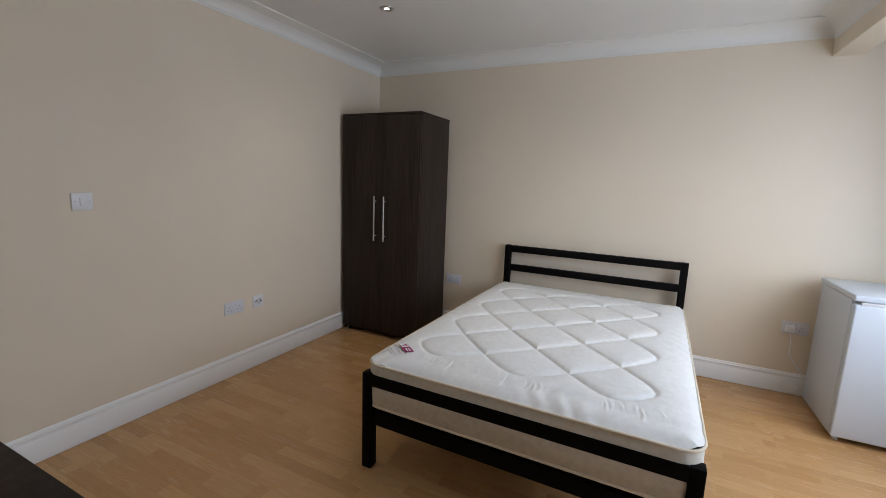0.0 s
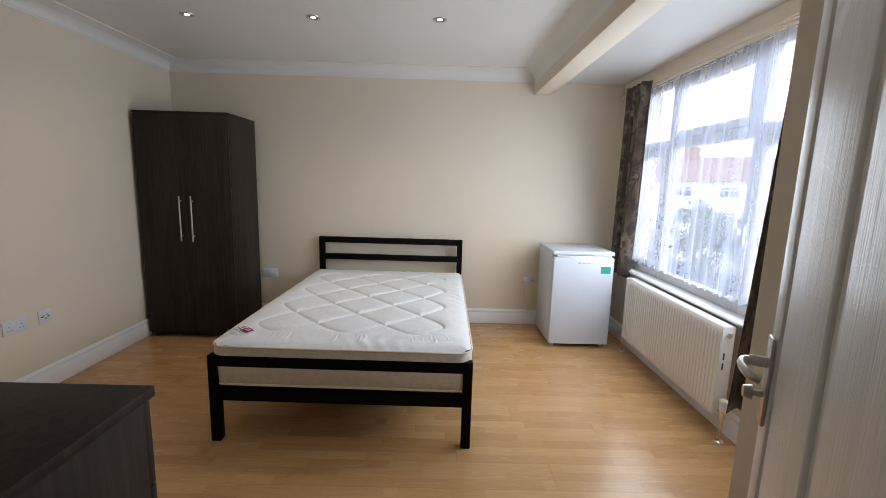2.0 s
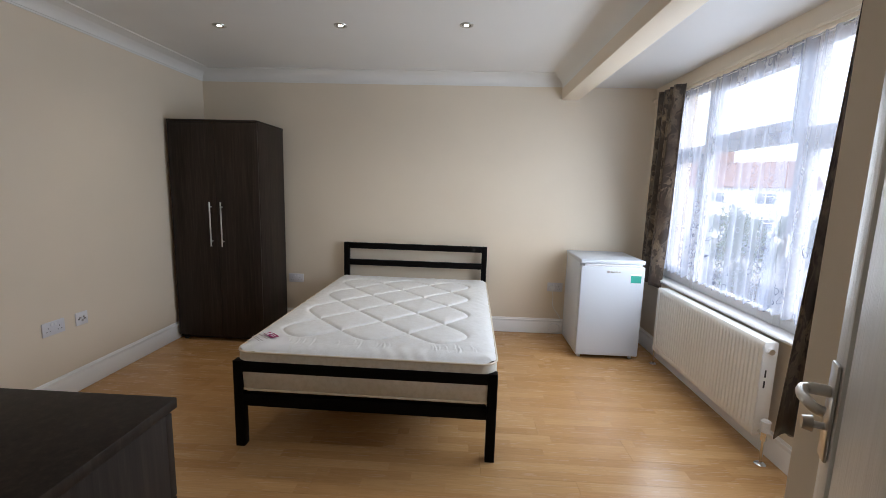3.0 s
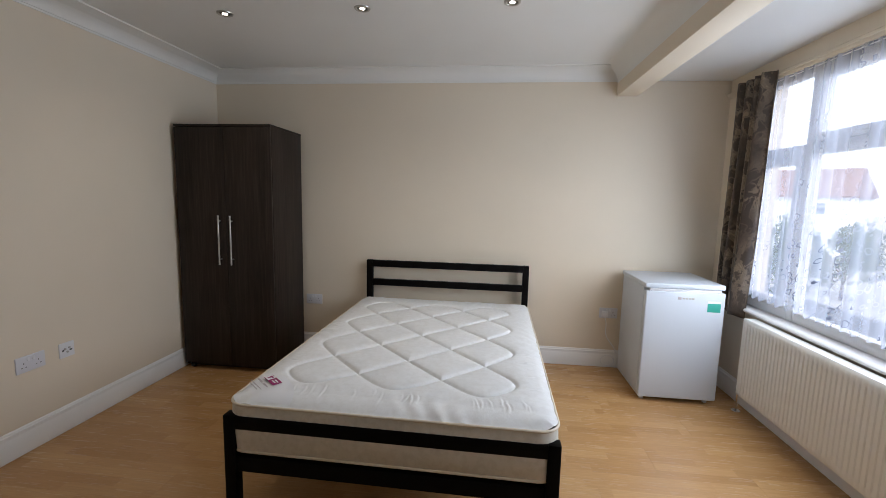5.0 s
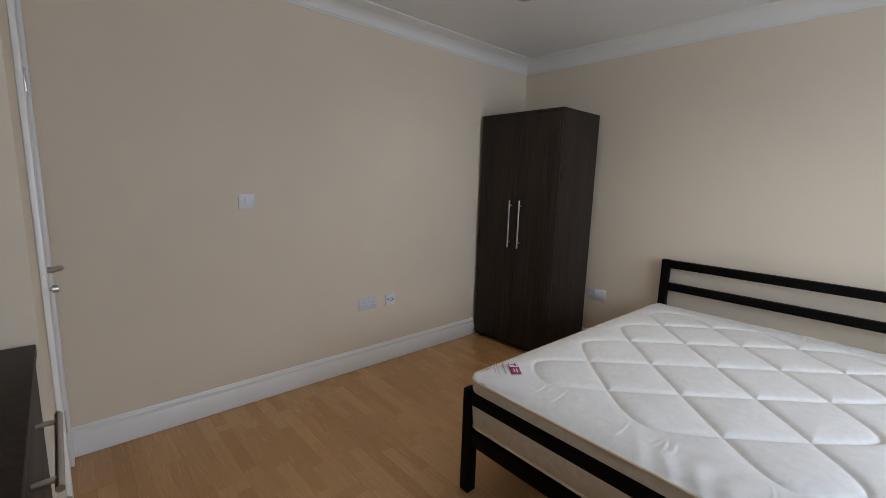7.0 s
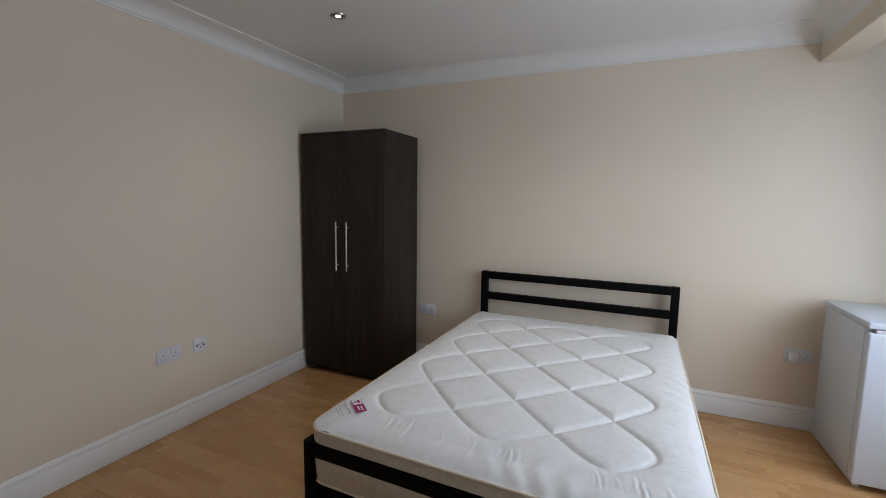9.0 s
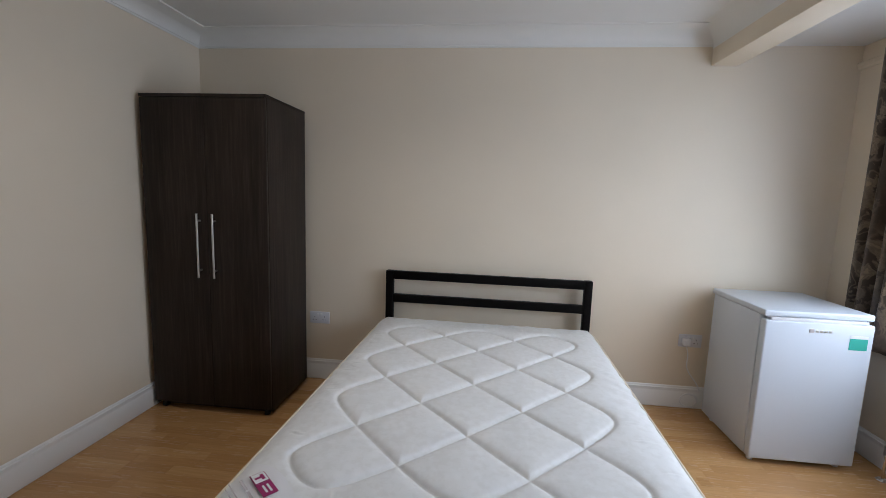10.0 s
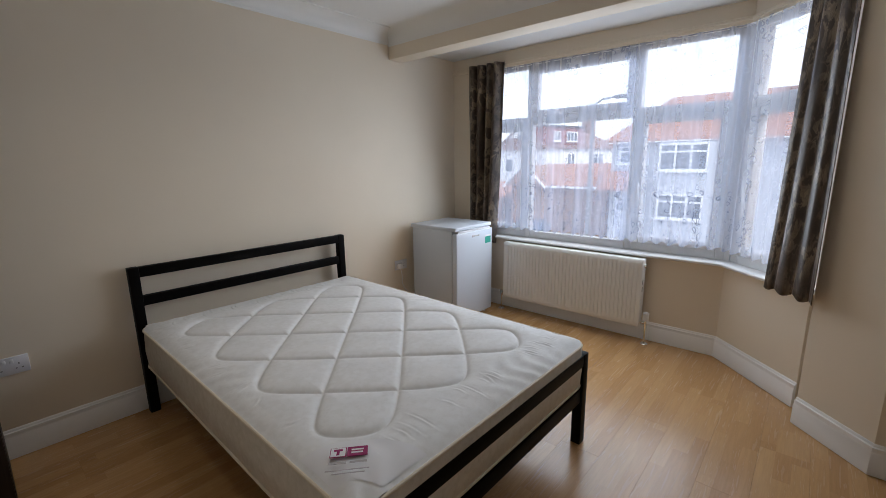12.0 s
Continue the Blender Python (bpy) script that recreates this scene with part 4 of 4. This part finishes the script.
for k in range(40):
    t = k / 39
    pts.append((0.0 + 0.10 * t ** 2 + 0.010 * math.sin(t * 9), -0.022 - 0.02 * t, -0.022 - 0.30 * t))
part("flex", tube(bmesh.new(), pts, 0.0035, 6), PLASTIC, pl)
pts = []
for k in range(46):
    a = 2 * math.pi * 1.35 * k / 45
    pts.append((0.035 + 0.055 * math.cos(a), -0.050 - 0.012 * k / 45, -0.395 + 0.045 * math.sin(a) + 0.0003 * k))
part("flex_loop", tube(bmesh.new(), pts, 0.0035, 6), PLASTIC, pl)


# ---- outside: the street seen through the window ----
def rough_surface(name, a, b, scale, rough=0.9, relief=0.4, stripes=0.0):
    m = material(name, a, rough)
    v = coords(m)
    n = noise_of(m, v, scale, 5)
    col = ramp(m, n, [(0.3, a), (0.7, b)])
    if stripes:
        w = node(m, "ShaderNodeTexWave", Scale=stripes, Distortion=0.6, Detail=2.0)
        w.bands_direction = "Z"
        link(m, v, w.inputs["Vector"])
        col = mixed(m, ramp(m, w.outputs["Fac"], [(0.05, (0.45, 0.45, 0.45)), (0.3, (0, 0, 0))]), col, tuple(c * 0.45 for c in a))
    tint(m, col)
    bump(m, n, relief, 0.01)
    return m


ASPHALT = rough_surface("asphalt", (0.05, 0.05, 0.052), (0.075, 0.075, 0.075), 30)
PAVING = rough_surface("concrete_paving", (0.26, 0.25, 0.24), (0.36, 0.35, 0.33), 12)
RENDERED = rough_surface("pale_blue_grey_render", (0.52, 0.55, 0.60), (0.60, 0.62, 0.66), 40)
WHITE_RENDER = rough_surface("white_render", (0.72, 0.72, 0.72), (0.80, 0.80, 0.80), 25)
ROOF_TILE = rough_surface("orange_clay_tile", (0.33, 0.155, 0.10), (0.42, 0.21, 0.14), 6, 0.85, 0.5, 2.3)
SLATE = material("dark_roof_felt", (0.07, 0.07, 0.08), 0.8)
DORMER_TILE = rough_surface("red_hung_tile", (0.25, 0.085, 0.07), (0.32, 0.12, 0.095), 6, 0.85, 0.5, 3.2)
ROOF_BROWN = rough_surface("brown_clay_tile", (0.21, 0.125, 0.10), (0.28, 0.17, 0.14), 6, 0.85, 0.5, 2.3)
BRICK = rough_surface("orange_brick", (0.28, 0.165, 0.115), (0.36, 0.22, 0.16), 9, 0.9, 0.5, 6.0)
LEAF = rough_surface("hedge_leaf", (0.06, 0.09, 0.04), (0.12, 0.16, 0.08), 14)
BARK = rough_surface("bark", (0.10, 0.08, 0.06), (0.16, 0.12, 0.09), 20)
PANE_DARK = material("dark_window_glass", (0.10, 0.12, 0.15), 0.08)
CAR_BLUE = material("dark_blue_car_paint", (0.05, 0.07, 0.12), 0.25)
CAR_SILVER = material("silver_car_paint", (0.50, 0.51, 0.53), 0.3, 0.3)
CAR_YELLOW = material("yellow_car_paint", (0.75, 0.50, 0.05), 0.3)
POLE_GREY = material("grey_pole_paint", (0.16, 0.17, 0.18), 0.5)
GZ = -3.2

structure("ground", block((2.3, -140, GZ - 0.3), (400, 220, GZ)), PAVING, "grey paved ground and front gardens", "ground")
structure("road", block((8.5, -140, GZ), (15.5, 220, GZ + 0.012)), ASPHALT, "dark asphalt street", "road")
for x in (8.35, 15.5):
    structure("kerb", block((x, -140, GZ), (x + 0.15, 220, GZ + 0.11), 0.02), PAVING, "pale concrete kerb along the street", "kerb")


def house_window(root, x, y0, y1, z0, z1, posts, top_light=0.3):
    """A white framed window on a wall that faces -x, in the house's frame."""
    win = part("window", block((x - 0.05, y0, z0), (x + 0.02, y1, z0 + 0.09), 0.01), UPVC, root, "white framed window with dark glass")
    part("frame", block((x - 0.05, y0, z1 - 0.09), (x + 0.02, y1, z1), 0.01), UPVC, win)
    n = posts + 1
    for k in range(n + 1):
        y = y0 + (y1 - y0 - 0.09) * k / n
        part("frame", block((x - 0.05, y, z0 + 0.09), (x + 0.02, y + 0.09, z1 - 0.09), 0.01), UPVC, win)
    if top_light:
        z = z1 - (z1 - z0) * top_light
        part("frame", block((x - 0.048, y0 + 0.09, z - 0.045), (x + 0.02, y1 - 0.09, z + 0.045), 0.01), UPVC, win)
    part("pane", block((x - 0.015, y0 + 0.05, z0 + 0.05), (x + 0.01, y1 - 0.05, z1 - 0.05)), PANE_DARK, win)
    part("sill", block((x - 0.12, y0 - 0.06, z0 - 0.08), (x + 0.02, y1 + 0.06, z0), 0.01), UPVC, win)


def roof_mesh(x0, x1, y0, y1, z0, z1, hip0, hip1, over=0.35):
    """A pitched roof with its ridge along y; hip0 and hip1 draw in the ridge's ends."""
    bm = bmesh.new()
    xm = (x0 + x1) / 2
    low = [bm.verts.new(p) for p in ((x0 - over, y0 - over, z0), (x1 + over, y0 - over, z0), (x1 + over, y1 + over, z0), (x0 - over, y1 + over, z0))]
    low2 = [bm.verts.new((v.co.x, v.co.y, z0 - 0.14)) for v in low]
    a, b = bm.verts.new((xm, y0 - over + hip0, z1)), bm.verts.new((xm, y1 + over - hip1, z1))
    bm.faces.new((low[0], low[1], a)), bm.faces.new((low[1], low[2], b, a)), bm.faces.new((low[2], low[3], b)), bm.faces.new((low[3], low[0], a, b))
    for k in range(4):
        bm.faces.new((low2[k], low2[(k + 1) % 4], low[(k + 1) % 4], low[k]))
    bm.faces.new(low2[::-1])
    bmesh.ops.recalc_face_normals(bm, faces=bm.faces)
    return bm


# the pale rendered pair of houses across the street
h = thing("house", pose(22, 0, GZ), "pale blue-grey rendered house with orange tiled roof", "house", "houses across the street")
part("wall", block((0, -6.2, 0), (7.4, 9.3, 5.55)), RENDERED, h)
part("roof", roof_mesh(0, 7.4, -6.2, 9.3, 5.55, 7.95, 3.6, 2.2), ROOF_TILE, h, "orange clay tiled hipped roof")
part("gutter", block((-0.42, -6.5, 5.40), (-0.34, 9.6, 5.46), 0.02), UPVC, h)
bay = part("bay", prism(bmesh.new(), [(0.02, 7.15), (-0.7, 6.75), (-0.7, 4.65), (0.02, 4.25)], 0, 3.0), RENDERED, h, "rendered two-storey bay front")
part("bay_top", prism(bmesh.new(), [(0.02, 7.15), (-0.7, 6.75), (-0.7, 4.65), (0.02, 4.25)], 3.0, 5.36), RENDERED, bay)
house_window(h, -0.72, 4.68, 6.78, 4.02, 5.30, 2)
house_window(h, -0.72, 4.72, 6.72, 1.70, 2.90, 2)
house_window(h, -0.02, 8.25, 8.90, 4.35, 5.25, 0)
house_window(h, -0.02, 8.15, 8.80, 1.80, 2.60, 0)
house_window(h, -0.72, -3.6, -1.5, 4.02, 5.30, 2)
house_window(h, -0.72, -3.6, -1.5, 1.70, 2.90, 2)
part("bay", prism(bmesh.new(), [(0.02, -1.0), (-0.7, -1.4), (-0.7, -3.7), (0.02, -4.1)], 0, 5.36), RENDERED, h)
bm = bmesh.new()
v = [bm.verts.new(p) for p in ((0, 7.9, 4.0), (0, 9.6, 4.0), (-1.2, 9.6, 3.1), (-1.2, 7.9, 3.1), (-1.2, 9.6, 3.0), (-1.2, 7.9, 3.0), (0, 7.9, 3.0), (0, 9.6, 3.0))]
for q in ((0, 1, 2, 3), (3, 2, 4, 5), (0, 3, 5, 6), (1, 7, 4, 2), (6, 5, 4, 7)):
    bm.faces.new([v[i] for i in q])
part("porch_roof", bm, ROOF_TILE, h, "orange tiled porch roof")
ch = part("chimney", block((3.0, 0.6, 7.4), (4.2, 2.0, 9.1), 0.02), BRICK, h, "brick chimney stack")
for y in (0.85, 1.3, 1.75):
    part("chimney_pot", rod(bmesh.new(), (3.6, y, 9.1), (3.6, y, 9.5), 0.13, 10, 0.1), ROOF_TILE, ch)

# the white gabled house with a tile-hung dormer
h = thing("house", pose(34.1, 19.6, GZ, 0, 0, 75), "white gabled house with red tile-hung dormer", "house", "houses across the street")
part("wall", block((0, -11.5, 0), (6.6, 0, 5.75)), WHITE_RENDER, h)
part("roof", roof_mesh(0, 6.6, -11.5, 0, 5.75, 7.75, 3.4, 0.3, 0.25), ROOF_BROWN, h, "brown clay tiled roof")
bm = bmesh.new()
v = [bm.verts.new(p) for p in ((0, 0.10, 5.7), (6.6, 0.10, 5.7), (3.3, 0.10, 7.6), (0, -0.2, 5.7), (6.6, -0.2, 5.7), (3.3, -0.2, 7.6))]
for q in ((0, 1, 2), (5, 4, 3), (0, 2, 5, 3), (2, 1, 4, 5), (1, 0, 3, 4)):
    bm.faces.new([v[i] for i in q])
gable = part("gable", bm, WHITE_RENDER, h)
for s_ in (-1, 1):
    part("barge_board", tube(bmesh.new(), [(3.3 + s_ * 3.6, 0.16, 5.62), (3.3, 0.16, 7.72)], 0.09, 6), ROOF_BROWN, gable)
part("attic_window", block((3.05, 0.08, 6.45), (3.5, 0.13, 7.0), 0.01), PANE_DARK, gable)
for x0 in (1.2, 4.3):
    part("attic_window", block((x0, -0.02, 3.6), (x0 + 0.9, 0.03, 4.7), 0.01), PANE_DARK, gable)
dormer = part("dormer", block((0.15, -5.3, 5.80), (4.5, -0.25, 7.60), 0.02), DORMER_TILE, h, "red tile-hung flat dormer")
part("dormer_roof", block((-0.02, -5.45, 7.60), (4.6, -0.1, 7.72), 0.02), SLATE, dormer)
house_window(h, 0.12, -2.0, -1.2, 6.3, 7.2, 1, 0)
house_window(h, 0.12, -4.4, -2.9, 6.3, 7.2, 2, 0)
house_window(h, -0.02, -4.0, -2.9, 4.0, 5.2, 1, 0)
house_window(h, -0.02, -8.4, -6.6, 4.0, 5.2, 1)
ch = part("chimney", block((2.8, -10.6, 7.0), (3.8, -9.6, 8.6), 0.02), BRICK, h)
part("chimney_pot", rod(bmesh.new(), (3.3, -10.1, 8.6), (3.3, -10.1, 9.0), 0.14, 10, 0.1), ROOF_TILE, ch)

# the brick garage with its small front gable
g = thing("garage", pose(24.0, 10.2, GZ), "low brick garage with orange tiled roof and gable", "garage")
part("wall", block((0, 0, 0), (6.0, 6.6, 3.0)), BRICK, g)
part("roof", roof_mesh(0, 6.0, 0, 5.4, 3.0, 4.35, 0.3, 0.3, 0.3), ROOF_TILE, g, "orange clay tiled roof")
part("fascia", block((-0.36, -0.36, 2.86), (-0.31, 4.0, 2.98), 0.005), UPVC, g, "white painted fascia board")
bm = bmesh.new()
v = [bm.verts.new(p) for p in ((-0.5, 3.9, 2.95), (-0.5, 6.8, 2.95), (-0.5, 5.35, 4.3), (3.2, 3.9, 2.95), (3.2, 6.8, 2.95), (3.2, 5.35, 4.3))]
for q in ((0, 1, 2), (5, 4, 3), (0, 2, 5, 3), (2, 1, 4, 5), (1, 0, 3, 4)):
    bm.faces.new([v[i] for i in q])
front = part("gable", bm, BRICK, g, "brick front gable with white barge boards")
for s_ in (-1, 1):
    part("barge_board", tube(bmesh.new(), [(-0.55, 5.35 + s_ * 1.6, 2.85), (-0.55, 5.35, 4.36)], 0.07, 6), UPVC, front)
g = thing("outbuilding", pose(24.6, 18.0, GZ), "low brick outbuilding with orange tiled roof", "outbuilding")
part("wall", block((0, 0, 0), (6.0, 4.6, 2.1)), BRICK, g)
part("roof", roof_mesh(0, 6.0, 0, 4.6, 2.1, 3.0, 0.3, 0.3, 0.3), ROOF_TILE, g)

# terraces further up the street
for x, y, turn in ((27.0, 47.0, 40), (38.0, 66.0, 40)):
    h = thing("house", pose(x, y, GZ, 0, 0, turn), "distant white terraced house with brown tiled roof", "house", "houses up the street")
    part("wall", block((0, -7, 0), (8, 9, 5.5)), WHITE_RENDER, h)
    part("roof", roof_mesh(0, 8, -7, 9, 5.5, 8.2, 0.3, 3.0, 0.3), ROOF_BROWN, h)
    for y0 in (-5.5, -1.0, 4.0):
        house_window(h, -0.02, y0, y0 + 1.9, 3.7, 4.9, 1)
        house_window(h, -0.02, y0, y0 + 1.9, 1.0, 2.3, 1)
    ch = part("chimney", block((3.4, 0.2, 7.6), (4.6, 1.6, 9.4), 0.02), BRICK, h)
    part("chimney_pot", rod(bmesh.new(), (4.0, 0.9, 9.4), (4.0, 0.9, 9.8), 0.15, 10, 0.12), ROOF_TILE, ch)


def shrub(name, x, y, r, height, seed, label):
    """A trunk with limbs under a ragged crown of many small leaves."""
    rnd = random.Random(seed)
    root = thing(name, pose(x, y, GZ), label, "tree")
    bm = bmesh.new()
    rod(bm, (0, 0, 0), (0.05, 0.03, height * 0.5), 0.09, 8, 0.05)
    for k in range(6):
        a = k * 1.05
        rod(bm, (0.04, 0.03, height * (0.25 + 0.03 * k)), (r * 0.6 * math.cos(a), r * 0.6 * math.sin(a), height * (0.55 + 0.05 * k)), 0.04, 6, 0.015)
    part("trunk", bm, BARK, root)
    verts, faces = [], []
    clumps = [(rnd.gauss(0, r * 0.45), rnd.gauss(0, r * 0.45), height * rnd.uniform(0.3, 0.95), r * rnd.uniform(0.22, 0.42)) for _ in range(26)]
    for cx, cy, cz, cr in clumps:
        for _ in range(150):
            d = Vector((rnd.gauss(0, 1), rnd.gauss(0, 1), rnd.gauss(0, 1))).normalized() * cr * rnd.uniform(0.6, 1.0)
            c = Vector((cx, cy, cz)) + d
            s = rnd.uniform(0.05, 0.10)
            e = Euler((rnd.uniform(0, 6), rnd.uniform(0, 6), rnd.uniform(0, 6)))
            i = len(verts)
            for q in ((-s, 0, 0), (0, -s * 0.5, 0.01), (s, 0, 0), (0, s * 0.5, 0.01)):
                p = Vector(q)
                p.rotate(e)
                verts.append(tuple(c + p))
            faces.append((i, i + 1, i + 2, i + 3))
    me = bpy.data.meshes.new("crown")
    me.from_pydata(verts, [], faces)
    me.materials.append(LEAF)
    crown = new("crown", me)
    crown.parent = root
    tagged(crown, "", "", "", "stuff")


shrub("street_tree", 11.2, 17.2, 1.5, 4.0, 3, "small dark green tree in a front garden")
shrub("garden_tree", 17.2, 22.5, 1.7, 3.6, 6, "leafy dark green garden tree by the street")


def car(x, y, turn, paint, label):
    root = thing("parked_car", pose(x, y, GZ + 0.012, 0, 0, turn), label, "car", "cars parked in the street")
    prof = [(-2.0, 0.35), (-2.05, 0.62), (-1.95, 0.86), (-1.25, 0.95), (-0.55, 1.40), (0.75, 1.43), (1.55, 0.98), (1.98, 0.90), (2.03, 0.55), (1.95, 0.32)]
    bm = bmesh.new()
    a = [bm.verts.new((px, -0.84 + (0.13 if pz > 1.1 else 0), pz)) for px, pz in prof]
    b = [bm.verts.new((px, 0.84 - (0.13 if pz > 1.1 else 0), pz)) for px, pz in prof]
    for k in range(len(prof)):
        k2 = (k + 1) % len(prof)
        bm.faces.new((a[k], a[k2], b[k2], b[k]))
    bm.faces.new(a[::-1]), bm.faces.new(b)
    bmesh.ops.recalc_face_normals(bm, faces=bm.faces)
    bmesh.ops.bevel(bm, geom=bm.edges[:], offset=0.05, segments=2, profile=0.5, affect="EDGES")
    body = part("body", bm, paint, root)
    for s in (-1, 1):
        part("window", block((-0.75, s * 0.775 - 0.02, 1.0), (0.85, s * 0.775 + 0.02, 1.30), 0.02), PANE_DARK, body)
        for wx in (-1.3, 1.3):
            t = part("wheel", rod(bmesh.new(), (wx, s * 0.68, 0.31), (wx, s * 0.86, 0.31), 0.31, 20), RUBBER, root)
            part("rim", rod(bmesh.new(), (wx, s * 0.86, 0.31), (wx, s * 0.875, 0.31), 0.19, 16), CAR_SILVER, t)
        part("lamp", block((1.93, s * 0.6 - 0.14, 0.66), (2.02, s * 0.6 + 0.14, 0.80), 0.02), MAGENTA, body, "red tail lamp")


car(18.6, 12.2, 20, CAR_BLUE, "dark blue car parked before the garages")
car(14.3, 6.0, 90, CAR_SILVER, "silver car parked at the kerb")
car(9.6, 4.6, 90, CAR_YELLOW, "yellow car parked at the near kerb")
bm = block((17.2, -6, GZ), (17.45, 9.2, GZ + 0.85), 0.01)
tagged(new("garden_wall", as_mesh("garden_wall", bm, BRICK)), "low orange brick front garden wall", "wall")

lampost = thing("street_lamp", pose(11.9, 6.35, GZ), "dark grey street lamp post by the road", "street lamp")
part("pole", rod(bmesh.new(), (0, 0, 0), (0, 0, 6.3), 0.075, 12, 0.045), POLE_GREY, lampost)
part("arm", tube(bmesh.new(), [(0, 0, 6.25), (0.05, -0.25, 6.42), (0.08, -0.7, 6.46)], 0.03, 8), POLE_GREY, lampost)
part("lantern", block((-0.02, -1.15, 6.40), (0.20, -0.60, 6.50), 0.03), POLE_GREY, lampost)
for k, (z, y) in enumerate(((4.9, 0.0), (5.3, 0.5), (5.9, -0.6))):
    bm = tube(bmesh.new(), [(8 + 3.2 * j, -6 + 3.0 * j + y, z - 0.25 * math.sin(math.pi * j / 9)) for j in range(10)], 0.007, 5)
    tagged(new("overhead_cable", as_mesh("overhead_cable", bm, RUBBER)), "thin black overhead telephone cable", "cable", "overhead cables")


# ---- floor ----
structure("subfloor", block((XL - 0.1, -2.3, -0.10), (XW + 0.1, YB + 0.1, -0.009)), SLOT, "dark underlay below the boards", "floor")
floor = tagged(new("floor"), "light oak strip laminate floor boards", "floor", "", "structure")
BL, BW = 1.29, 0.193
board = as_mesh("board", block((0.0002, 0.0002, -0.0085), (BL - 0.0002, BW - 0.0002, 0), 0.0004, 1), OAK, False)
short = {}
row, y = 0, -2.2
while y < YB:
    x = XL - ((row * 0.47) % BL)
    while x < XW + 0.05:
        a, b = max(x, XL - 0.02), min(x + BL, XW + 0.05)
        if b - a > 0.03:
            if b - a > BL - 1e-4:
                me = board
            else:
                key = (round(a - x, 3), round(b - x, 3))
                if key not in short:
                    short[key] = as_mesh("board", block((a - x + 0.0002, 0.0002, -0.0085), (b - x - 0.0002, BW - 0.0002, 0), 0.0004, 1), OAK, False)
                me = short[key]
            ob = new("board", me)
            ob.location = (x, y, 0)
            ob.parent = floor
        x += BL
    y += BW
    row += 1
